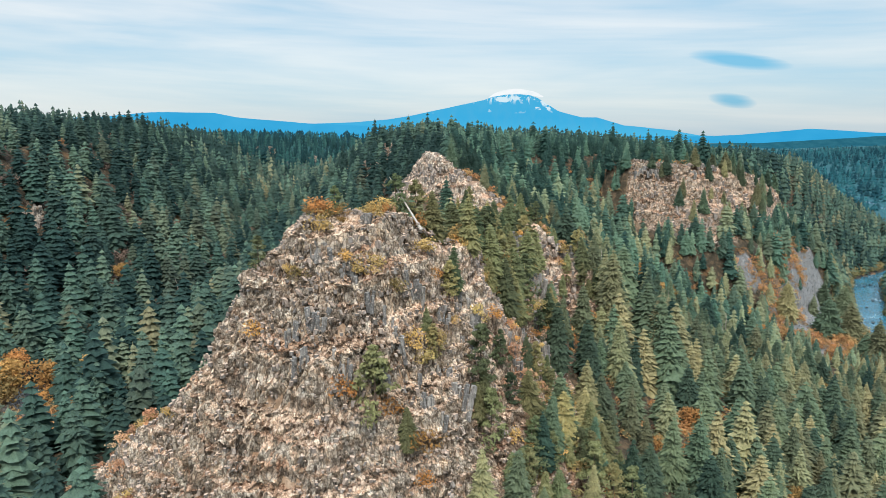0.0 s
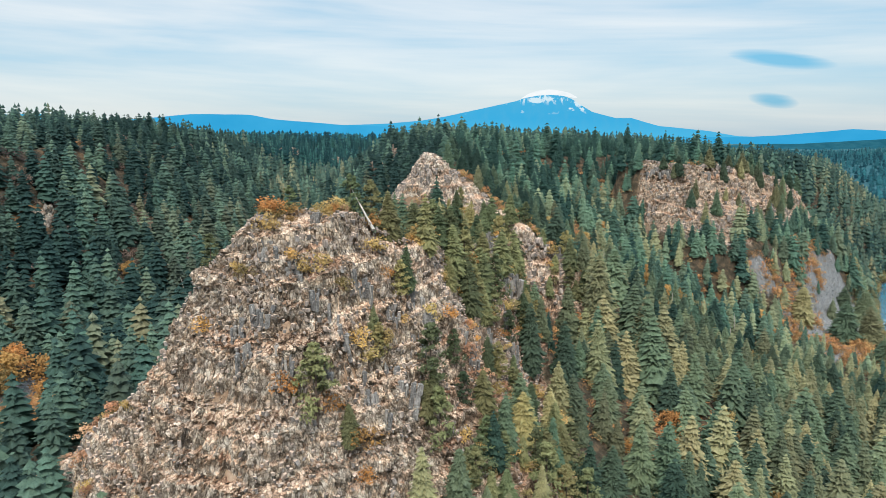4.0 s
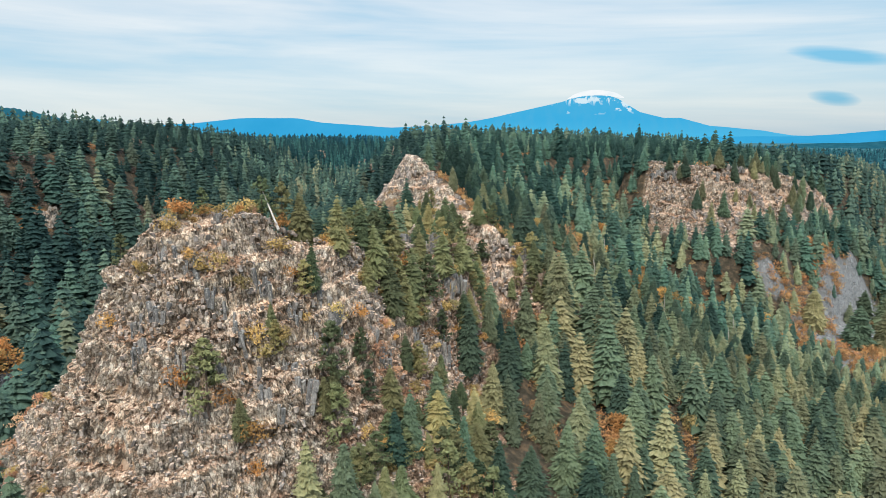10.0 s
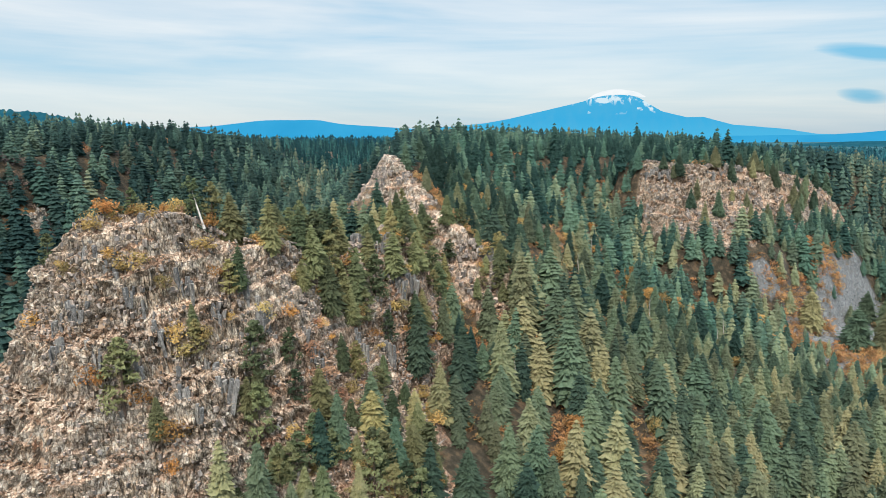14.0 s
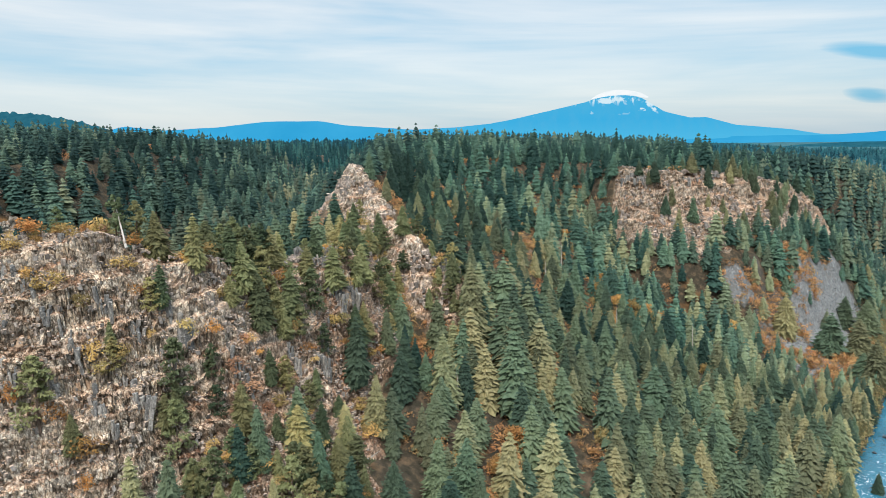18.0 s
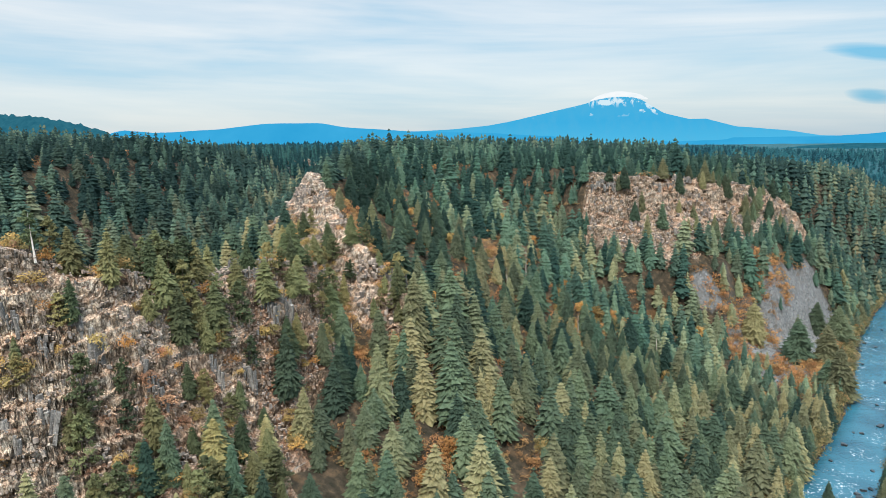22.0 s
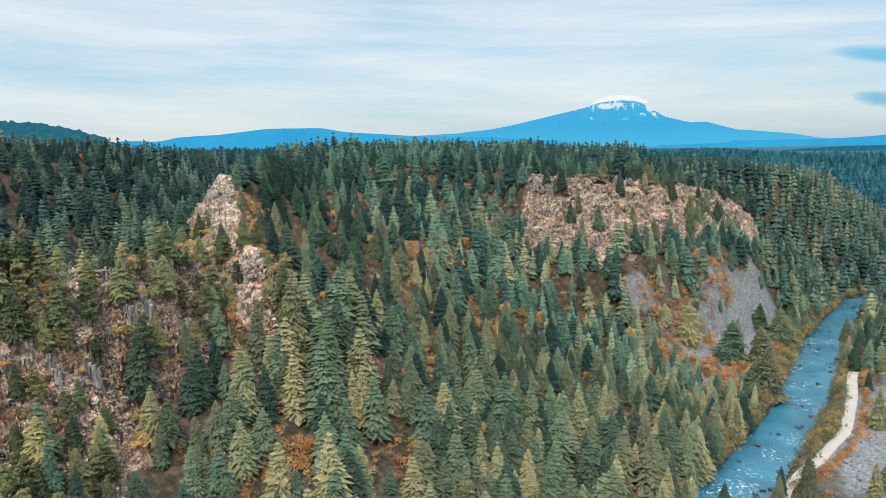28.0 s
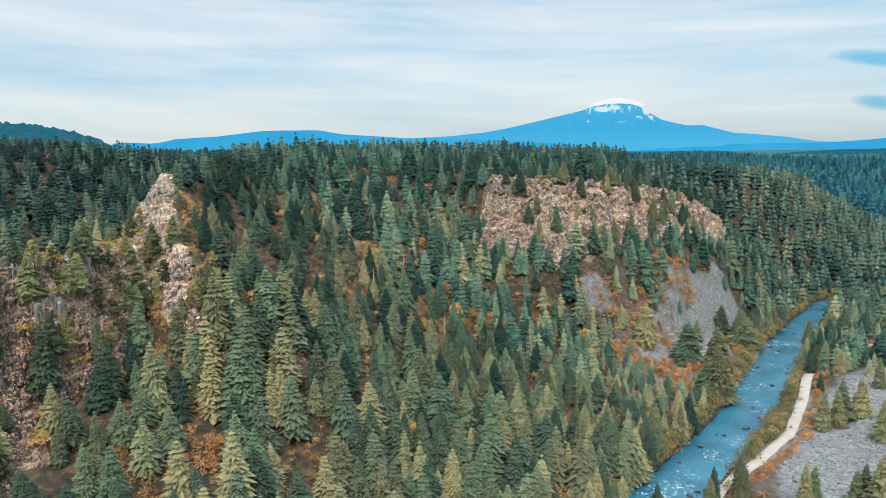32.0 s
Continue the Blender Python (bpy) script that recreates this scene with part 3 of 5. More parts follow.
gx = spread(-170, 330, 1.7, -4900, 4900, 90)
gy = spread(70, 470, 1.7, -600, 4900, 90)
GX, GY = np.meshgrid(gx, gy)
fx, fy = GX.ravel(), GY.ravel()
fz = ground_z(fx, fy)
rk = rockiness(fx, fy)
fz = fz - rk * 4.0
meadow = 1 - step01(np.hypot((fx - 58) / 12, (fy - 281) / 9) + fbm(fx, fy, 9, 83, 2) * 0.8, 0.7, 1.1)
dry = np.clip(rk + 0.25 * step01(fbm(fx, fy, 22, 81), 0.13, 0.2) * (fx < 140) + 0.35 * meadow, 0, 1)
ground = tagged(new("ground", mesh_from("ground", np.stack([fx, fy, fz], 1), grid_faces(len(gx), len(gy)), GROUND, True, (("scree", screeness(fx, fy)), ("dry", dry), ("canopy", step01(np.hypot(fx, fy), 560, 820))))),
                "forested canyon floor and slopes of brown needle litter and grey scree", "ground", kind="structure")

# ---- crags ----


def cell_blocks(x, y, z, size, tall, seed):
    """-1 to 1, one value for each of the uneven blocks that fill space."""
    wx = x + fbm(x + z, y, size * 2.2, seed, 2) * size * 1.6 + 0.35 * y
    wy = y + fbm(x, y - z, size * 2.2, seed + 2, 2) * size * 1.6 - 0.35 * x
    wz = z + fbm(x + 0.7 * y, z, size * 2.5, seed + 4, 2) * size * tall
    k = np.floor(wz / (size * tall))
    return lattice(np.floor(wx / size) + 31 * k, np.floor(wy / size) - 57 * k, seed + 6) * 2 - 1


def crag(name, xs, ys, label, seed, cut, rough=1.0, tread=3.1, grain=1.0):
    """A crag's surface: treads and risers, columns and blocks broken out of the plan's height; only where the rock is bare."""
    X, Y = np.meshgrid(xs, ys)
    x, y = X.ravel(), Y.ravel()
    bare = rockiness(x, y)
    z = ground_z(x, y)
    e = 1.5
    gx_ = (ground_z(x + e, y) - ground_z(x - e, y)) / (2 * e)
    gy_ = (ground_z(x, y + e) - ground_z(x, y - e)) / (2 * e)
    ln = np.sqrt(gx_ ** 2 + gy_ ** 2 + 1)
    nz = 1 / ln
    flat_ln = np.sqrt(gx_ ** 2 + gy_ ** 2) + 0.15
    nx, ny = -gx_ / flat_ln, -gy_ / flat_ln
    # treads and risers: the beds lie level on the open face and rise towards the forest side
    lift = fbm(x, y, 24, seed, 3) * 9 - 0.24 * np.maximum(x - 3, 0) * (y < 178)
    whole = step01(bare, 0.02, 0.4)
    flat_part = np.zeros_like(x)
    for high, share in ((tread * 2.7, 0.55), (tread, 0.72), (tread * 0.37, 0.5)):
        q = (z + lift) / high
        f = q - np.floor(q)
        share = share * step01(fbm(x + 0.5 * y, z, 15, seed + int(high * 7), 3), -0.22, 0.10) * whole
        z = z + ((np.floor(q) + step01(f, 0.42, 0.95)) * high - lift - z) * share
        flat_part = np.maximum(flat_part, share * (1 - step01(f, 0.36, 0.52)) * (high > 2))
    # columns and blocks standing in and out of the risers
    big, mid, small = (cell_blocks(x, y, z, c * grain, tall, seed + k) for c, tall, k in ((3.4, 1.2, 80), (1.2, 1.9, 20), (0.52, 1.5, 40)))
    steep = step01(1 - nz, 0.12, 0.55)
    push = (big * 0.5 + mid * (0.20 + 0.26 * steep) + small * (0.16 + 0.18 * steep)) * rough * whole
    push = push * (0.55 + 0.9 * step01(fbm(x, y + z, 11, seed + 90, 3), -0.2, 0.2))
    jit = np.random.default_rng(seed).normal(0, 0.045, (2, len(x))) * whole
    pts = np.stack([x + nx * push + jit[0], y + ny * push, np.where(bare > 0.02, z + 0.14 * mid * whole + small * 0.16 * whole + jit[1] + 0.1, z - 3.0)], 1)
    faces = grid_faces(len(xs), len(ys))
    keep = (bare[faces] > 0.02).any(1) & cut(x[faces].mean(1), y[faces].mean(1))
    faces = faces[keep]
    used_v = np.unique(faces)
    remap = np.zeros(len(x), np.int32)
    remap[used_v] = np.arange(len(used_v))
    cell = 0.5 + 0.3 * mid + 0.2 * small
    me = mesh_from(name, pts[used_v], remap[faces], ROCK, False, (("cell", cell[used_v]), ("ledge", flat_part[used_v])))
    return tagged(new(name, me), label, "rock outcrop")


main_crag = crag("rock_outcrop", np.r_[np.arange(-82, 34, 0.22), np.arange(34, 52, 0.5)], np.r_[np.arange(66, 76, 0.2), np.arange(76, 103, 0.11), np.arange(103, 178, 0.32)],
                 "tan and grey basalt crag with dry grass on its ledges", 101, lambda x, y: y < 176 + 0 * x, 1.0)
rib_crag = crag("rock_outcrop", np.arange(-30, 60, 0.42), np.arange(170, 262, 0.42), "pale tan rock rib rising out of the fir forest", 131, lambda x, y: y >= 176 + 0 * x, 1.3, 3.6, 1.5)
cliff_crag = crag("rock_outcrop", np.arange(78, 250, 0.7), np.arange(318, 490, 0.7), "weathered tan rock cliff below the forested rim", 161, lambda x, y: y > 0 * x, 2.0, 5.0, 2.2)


# ---- trees ----


def conifer(seed, height, radius, layers, tips, sprays=0, droop=0.60, bare=0.04, ragged=0.16, full=0.82, size=1.0):
    """A conifer of about that size: whorls of drooping boughs, each whorl a skirt with ragged tips, and small sprays along their ends. Verts and triangles of its crown."""
    g = np.random.default_rng(seed)
    s = (np.arange(layers) + 0.35 + g.uniform(-0.3, 0.3, layers)) / layers
    s = 1 - (1 - np.clip(s, 0, 0.985)) ** 0.86
    lean = g.uniform(0, 6.283)
    reach = radius * (1 - s) ** full * (0.70 + 0.30 * np.minimum(1, s / 0.14)) * g.uniform(0.86, 1.12, layers) + 0.16
    z0 = height * (bare + (1 - bare) * s)
    fall = droop * (1 - s) - 0.10 * s
    n = 2 * tips
    A = 6.283 * (np.arange(n)[None] + g.uniform(-0.3, 0.3, (layers, n))) / n + g.uniform(0, 6.283, (layers, 1))
    tip = (np.arange(n) % 2 == 0)[None]
    wide = 1 + ragged * np.sin(A + lean) * 0.6 + ragged * np.sin(2.3 * A + 5 * s[:, None])
    R = reach[:, None] * wide * np.where(tip, g.uniform(0.80, 1.14, (layers, n)), g.uniform(0.52, 0.82, (layers, n)))
    Z = z0[:, None] - fall[:, None] * R + g.normal(0, 0.10, (layers, n)) * reach[:, None] - np.where(tip, 0.0, 0.04) * reach[:, None]
    rim = np.stack([np.cos(A) * R, np.sin(A) * R, Z], -1)
    gap = height / layers
    peak = np.stack([g.normal(0, 0.03, layers) * reach, g.normal(0, 0.03, layers) * reach, z0 + 0.34 * reach + 0.7 * gap], -1)
    V = np.concatenate([peak[:, None], rim], 1).reshape(-1, 3)
    b = (np.arange(layers) * (n + 1))[:, None]
    j = np.arange(n)[None]
    F = np.stack([b + 0 * j, b + 1 + j, b + 1 + (j + 1) % n], -1).reshape(-1, 3)
    if sprays:
        i, q = g.integers(0, layers, sprays), g.integers(0, n, sprays)
        a = A[i, q] + g.normal(0, 0.25, sprays)
        f = g.uniform(0.6, 1.02, sprays)
        r = reach[i] * wide[i, q] * f
        base = np.stack([np.cos(a) * r, np.sin(a) * r, z0[i] - fall[i] * r + 0.08 * reach[i]], -1)
        L = (0.28 + 0.17 * reach[i]) * g.uniform(0.7, 1.3, sprays) * size
        W = L * g.uniform(0.20, 0.34, sprays)
        d = a + g.normal(0, 0.6, sprays)
        out = np.stack([np.cos(d), np.sin(d), g.normal(-0.12, 0.3, sprays)], -1)
        side = np.stack([-np.sin(d), np.cos(d), g.normal(0, 0.35, sprays)], -1)
        m = len(V)
        V = np.concatenate([V, np.stack([base - out * L[:, None] * 0.3, base + out * L[:, None] * 0.35 + side * W[:, None], base + out * L[:, None], base + out * L[:, None] * 0.35 - side * W[:, None]], 1).reshape(-1, 3)])
        k = m + 4 * np.arange(sprays)[:, None]
        F = np.concatenate([F, k + [[0, 1, 2]], k + [[0, 2, 3]]], 0)
    m = len(V)
    V = np.concatenate([V, [(0.10, 0, height * 0.93), (-0.05, 0.09, height * 0.93), (-0.05, -0.09, height * 0.93), (0, 0, height * 1.02)]])
    F = np.concatenate([F, [(m, m + 1, m + 3), (m + 1, m + 2, m + 3), (m + 2, m, m + 3)]], 0)
    return V.astype(np.float32), F.astype(np.int32)


def bushy(seed, height, radius, clumps, leaves, leaf, single=False):
    """A broad-leaved crown: uneven clumps of many small leaves."""
    rng = np.random.default_rng(seed)
    V, F = [], []
    for i in range(clumps):
        a, rr = rng.random() * 6.283, radius * math.sqrt(rng.random()) * 0.75
        cz = height * rng.uniform(0.25, 0.92)
        shrink = 1 - 0.6 * max(0, cz / height - 0.5)
        c = np.array([math.cos(a) * rr * shrink, math.sin(a) * rr * shrink, cz])
        size = radius * rng.uniform(0.28, 0.5)
        p = rng.normal(size=(leaves, 3))
        p = p / np.linalg.norm(p, axis=1)[:, None] * size * rng.uniform(0.6, 1.1, (leaves, 1)) * np.array([1, 1, 0.75])
        u, v = rng.normal(size=(leaves, 3)), rng.normal(size=(leaves, 3))
        u = u / np.linalg.norm(u, axis=1)[:, None] * leaf
        v = v / np.linalg.norm(v, axis=1)[:, None] * leaf
        b = len(V)
        q = c + p
        V += list(np.concatenate([q - u, q + v * 0.7, q + u, q - v * 0.7], 1).reshape(-1, 3))
        k = b + 4 * np.arange(leaves)[:, None]
        F += list(k + [[0, 1, 2]] if single else np.concatenate([k + [[0, 1, 2]], k + [[0, 2, 3]]], 0))
    V = np.array(V, np.float32)
    V[:, 2] = np.maximum(V[:, 2], 0.05)
    return V, np.array(F, np.int32)


def clumpy(seed, height, radius):
    """A pine's crown: uneven, wind-worn tufts of needles round a bare stem, broad below and open."""
    rng = np.random.default_rng(seed)
    V, F = [], []
    for i in range(54):
        s = rng.random() ** 0.85
        a = rng.random() * 6.283
        reach = radius * (1 - s) ** 0.6 * rng.uniform(0.25, 1.1) * (1.0 if s > 0.15 else 0.6)
        c = np.array([math.cos(a) * reach, math.sin(a) * reach, height * (0.10 + 0.88 * s)])
        size = rng.uniform(0.45, 0.95) * (1.15 - 0.6 * s)
        n = 28
        p = rng.normal(size=(n, 3))
        p = p / np.linalg.norm(p, axis=1)[:, None] * size * rng.uniform(0.45, 1.1, (n, 1)) * np.array([1.15, 1.15, 0.62])
        u, v = rng.normal(size=(n, 3)), rng.normal(size=(n, 3))
        u = u / np.linalg.norm(u, axis=1)[:, None] * 0.28
        v = v / np.linalg.norm(v, axis=1)[:, None] * 0.17
        b = len(V)
        q = c + p
        V += list(np.concatenate([q - u, q + v, q + u, q - v], 1).reshape(-1, 3))
        k = b + 4 * np.arange(n)[:, None]
        F += list(np.concatenate([k + [[0, 1, 2]], k + [[0, 2, 3]]], 0))
    return np.array(V, np.float32), np.array(F, np.int32)


def stem(height, radius, sides=6, lean=0.0, seed=0, limbs=0, limb_len=1.0, bend=0.0):
    """A tapered, slightly crooked trunk, with limbs if wanted."""
    rng = np.random.default_rng(seed)
    V, F = [], []

    def tube(pts, radii, n):
        b = len(V)
        for (px, py, pz), r in zip(pts, radii):
            for k in range(n):
                a = 6.283 * k / n
                V.append((px + math.cos(a) * r, py + math.sin(a) * r, pz))
        for i in range(len(pts) - 1):
            for k in range(n):
                k2 = (k + 1) % n
                F.append((b + i * n + k, b + i * n + k2, b + (i + 1) * n + k2))
                F.append((b + i * n + k, b + (i + 1) * n + k2, b + (i + 1) * n + k))

    pts, rad = [], []
    for i in range(7):
        s = i / 6
        pts.append((lean * s * height + rng.normal() * bend * s, rng.normal() * bend * s, -0.8 + s * (height + 0.8)))
        rad.append(radius * (1 - 0.88 * s) + (0.25 * radius if i == 0 else 0))
    tube(pts, rad, sides)
    for i in range(limbs):
        s = rng.uniform(0.3, 0.92)
        a, L = rng.random() * 6.283, limb_len * rng.uniform(0.5, 1.1) * (1.15 - s)
        x0, z0 = lean * s * height, s * height
        tube([(x0, 0, z0), (x0 + math.cos(a) * L * 0.5, math.sin(a) * L * 0.5, z0 + L * 0.12), (x0 + math.cos(a) * L, math.sin(a) * L, z0 + rng.uniform(-0.1, 0.35) * L)],
             [radius * 0.3, radius * 0.2, radius * 0.06], 4)
    return np.array(V, np.float32), np.array(F, np.int32)


def river_side(x, y):
    """Signed distance to the river's middle: positive on the crags' bank."""
    d, _, ux, uy = near_line(x, y, RIVER)
    return np.where(ux * 0.87 - uy * 0.48 < 0, d, -d)


ROAD_LINE = [(167, 190, 0), (180, 218, 0), (196, 237, 0), (212, 259, 0), (228, 294, 0), (240, 325, 0), (252, 344, 0), (272, 360, 0), (300, 372, 0)]


GAPS = [(-84, 147, 9), (-77, 137, 8), (17, 225, 7), (26, 205, 5), (61, 287, 9), (-7, 228, 14), (7, 213, 9), (16, 203, 8), (-92, 154, 11), (-85, 144, 8), (26, 192, 8), (34, 186, 8), (40, 180, 6), (132, 201, 4.5), (58, 152, 6), (78, 167, 5), (82, 147, 4), (54, 135, 4), (99, 280, 7)]


def tree_room(x, y):
    """How thickly trees stand, 0 to 1."""
    d, _, _, _ = near_line(x, y, RIVER)
    r, _, _, _ = near_line(x, y, ROAD_LINE)
    room = np.where((d < np.interp(y, [205, 235], [12.0, 10.8])) | (r < 5.0), 0.0, 1.0)
    room = room * (1 - 0.97 * screeness(x, y)) * (1 - rockiness(x, y))
    room = room * (1 - 0.85 * (np.hypot((x - 58) / 12, (y - 281) / 9) + fbm(x, y, 9, 83, 2) * 0.8 < 0.9))
    for cx, cy, cr in GAPS:
        room = room * (np.hypot(x - cx + 3, y - cy + 6) > cr)
    gap = fbm(x, y, 26, 91, 3)
    return room * (1 - 0.50 * step01(gap, 0.15, 0.24) * (y < 600) * (x < 95) * np.where(x < -45, 0.5, 1.0))


def scatter(x0, x1, y0, y1, spacing, seed):
    rng = np.random.default_rng(seed)
    xs, ys = np.arange(x0, x1, spacing), np.arange(y0, y1, spacing)
    X, Y = np.meshgrid(xs, ys)
    x, y = X.ravel() + rng.uniform(-0.47, 0.47, X.size) * spacing, Y.ravel() + rng.uniform(-0.47, 0.47, X.size) * spacing
    # only the wedge of land that the walk looks over
    seen = (x > -0.92 * y - 40) & (x < 0.70 * y + 165)
    x, y = x[seen], y[seen]
    keep = rng.random(x.size) < tree_room(x, y)
    return x[keep], y[keep], rng


def forest(name, spots, kinds, material, label, category="forest", trunk=True):
    """Many trees joined into one object. spots: rows of x, y, z, scale, width, turn, tint."""
    VV, FF, TT, NN = [], [], [], []
    base = 0
    pick = np.random.default_rng(len(spots)).integers(0, len(kinds), len(spots))
    for k, (v, f) in enumerate(kinds):
        rows = spots[pick == k]
        if not len(rows):
            continue
        c, s = np.cos(rows[:, 5]), np.sin(rows[:, 5])
        sc, wd = rows[:, 3], rows[:, 3] * rows[:, 4]
        x = (v[None, :, 0] * c[:, None] - v[None, :, 1] * s[:, None]) * wd[:, None] + rows[:, 0:1]
        y = (v[None, :, 0] * s[:, None] + v[None, :, 1] * c[:, None]) * wd[:, None] + rows[:, 1:2]
        z = v[None, :, 2] * sc[:, None] + rows[:, 2:3]
        VV.append(np.stack([x, y, z], -1).reshape(-1, 3))
        FF.append((f[None] + (base + np.arange(len(rows)) * len(v))[:, None, None]).reshape(-1, 3))
        TT.append(np.repeat(rows[:, 6], len(v)))
        n = soft_of(v, k)
        NN.append(np.stack([n[None, :, 0] * c[:, None] - n[None, :, 1] * s[:, None], n[None, :, 0] * s[:, None] + n[None, :, 1] * c[:, None], np.repeat(n[None, :, 2], len(rows), 0)], -1).reshape(-1, 3))
        base += len(rows) * len(v)
    me = mesh_from(name, np.concatenate(VV), np.concatenate(FF), material, False, (("tint", np.concatenate(TT)), ("soft", np.concatenate(NN))))
    return tagged(new(name, me), label, category, kind="stuff")


def spots_of(x, y, rng, low, high, width=(0.85, 1.2)):
    n = len(x)
    low_slope = 1 - step01(np.abs(near_line(x, y, RIVER)[0]), 30, 150)
    low_slope = low_slope * (1 - step01(y, 330, 430))
    tint = np.clip(0.34 + 0.27 * low_slope + fbm(x, y, 40, 95, 2) * 0.8 + rng.normal(0, 0.30, n), 0, 1)
    tint = np.clip(tint - 0.32 * step01(ground_z(x, y), 62, 86) * (y > 235), 0, 1)
    size = low + (high - low) * rng.beta(2.2, 2.2, n)
    return np.stack([x, y, ground_z(x, y) - 0.3, size, rng.uniform(*width, n), rng.random(n) * 6.28, tint], 1)


# unit trees, one metre high; scaled by their height
def unit(v, f, h):
    return v / h, f


MID = [unit(*conifer(s, 17, 3.7 + 0.45 * (s % 3), 23 + s % 4, 12, 100, size=0.85, full=0.74 + 0.05 * (s % 4)), 17) for s in (11, 12, 13, 14, 15, 16, 17, 18)]
MID2 = [unit(*conifer(s, 17, 3.8 + 0.4 * (s % 2), 14, 7, 36, size=1.1, full=0.8), 17) for s in (21, 22, 23, 24, 25)]
FARK = [unit(*conifer(s, 17, 3.9, 6, 5, full=0.8), 17) for s in (25, 26, 27)]
TINY = [unit(*conifer(s, 17, 4.0, 4, 4, full=0.8), 17) for s in (31, 32)]

# which spots of the near wood stand as trees of their own
x, y, rng = scatter(-225, 345, 84, 470, 7.0, 501)
x5, y5, _ = scatter(42, 300, 165, 470, 9.5, 511)
x6, y6, _ = scatter(-15, 42, 238, 470, 9.0, 512)
x7, y7, _ = scatter(95, 222, 285, 400, 9.0, 513)
x, y = np.r_[x, x5, x6, x7], np.r_[y, y5, y6, y7]
near_spots = spots_of(x, y, rng, 8.0, 20.5, (1.02, 1.5))
near_spots[:, 3] *= 1.0 - 0.38 * (1 - step01(x, 34, 56)) * (1 - step01(y, 150, 180)) * (x > -30)
near_spots[:, 3] *= 1 - 0.17 * step01(y, 200, 250) * (x > 10)
near_spots[:, 3] *= 1 - 0.35 * (1 - step01(np.hypot(x - 186, y - 296), 26, 44))
near_spots[:, 3] *= 1 - 0.22 * (x < -130) * step01(near_spots[:, 2], 80, 92)
emerge = np.random.default_rng(12).random(len(x))
near_spots[:, 3] *= np.where((y > 330) & (x > -60), np.where(emerge < 0.06, 1.3, 0.85), 1.0)
near_spots[:, 3] = np.minimum(near_spots[:, 3], np.interp(np.hypot(x - 8, y - 256), [14, 40, 75], [9.5, 12, 19]))
near_spots[:, 3] *= 1 - 0.35 * (1 - step01(np.hypot(x - 19, y - 216), 12, 24))
sx, sy = near_spots[:, 0], near_spots[:, 1]
sd = river_side(sx, sy)
right_bank = sd < 0
near_spots = near_spots[~right_bank | (np.random.default_rng(8).random(len(sx)) < np.where(near_line(sx, sy, ROAD_LINE)[0] < np.where(sy < 325, 22, 5), 0.0, np.where(sy < 300, 0.16, 0.85)))]
sx, sy = near_spots[:, 0], near_spots[:, 1]
order = np.argsort(np.hypot(sx - 65, sy - 20))
own = np.zeros(len(sx), bool)
own[[i for i in order if -2 < sx[i] < 150 and sy[i] < 230][:75]] = True
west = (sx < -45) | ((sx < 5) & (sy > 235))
close = sy < 275
forest("fir_forest", near_spots[~own & ~west & close], MID, FIR, "dense green and olive fir forest on the canyon slope")
forest("fir_forest", near_spots[~own & ~west & ~close], MID2, COOL_HAZE, "green fir forest climbing to the canyon rim")
near_spots[west, 4] *= 1.1
forest("fir_forest", near_spots[west & ~own & (np.random.default_rng(9).random(len(sx)) < 0.97)], MID2, WEST, "fir forest in the side canyon, coloured dark blue-green for its shade")
x, y, rng = scatter(-560, 420, 470, 830, 8.0, 502)
x2, y2, _ = scatter(-520, -225, 84, 470, 8.0, 503)
x3, y3, _ = scatter(345, 560, 84, 470, 7.0, 504)
x4, y4, _ = scatter(190, 400, 425, 640, 7.0, 507)
x, y = np.r_[x, x2, x3, x4], np.r_[y, y2, y3, y4]
plateau_side = inside(x, y, PLATEAU) | (near_line(x, y, PLATEAU, True)[0] < 70) & (river_side(x, y) > 0)
away = (np.hypot(x, y) + 1.6 * np.maximum(x - 300, 0) > 640) & ~plateau_side
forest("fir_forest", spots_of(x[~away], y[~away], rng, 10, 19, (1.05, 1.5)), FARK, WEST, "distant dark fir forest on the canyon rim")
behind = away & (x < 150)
forest("fir_forest", spots_of(x[behind], y[behind], rng, 10, 19), FARK, DISTANT_HAZE, "distant fir forest tinted teal for haze beyond the side canyon")
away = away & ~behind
forest("fir_forest", spots_of(x[away], y[away], rng, 10, 19), FARK, FAR_HAZE, "distant fir forest tinted blue for haze beyond the rim")
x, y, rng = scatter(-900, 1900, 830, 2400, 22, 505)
forest("fir_forest", spots_of(x, y, rng, 12, 22, (1.4, 2.1)), TINY, FAR_HAZE, "far fir forest tinted blue for haze on the valley side")


def tree(name, crown, trunk, material, label, category, group):
    """One tree: an Empty at its foot with a trunk and a crown."""
    root = tagged(new(name), label, category, group)
    part_of("trunk", mesh_from("trunk", *trunk, BARK), root)
    part_of("crown", mesh_from("crown", *crown, material, False, (("soft", soft_of(crown[0])),)), root)
    return root


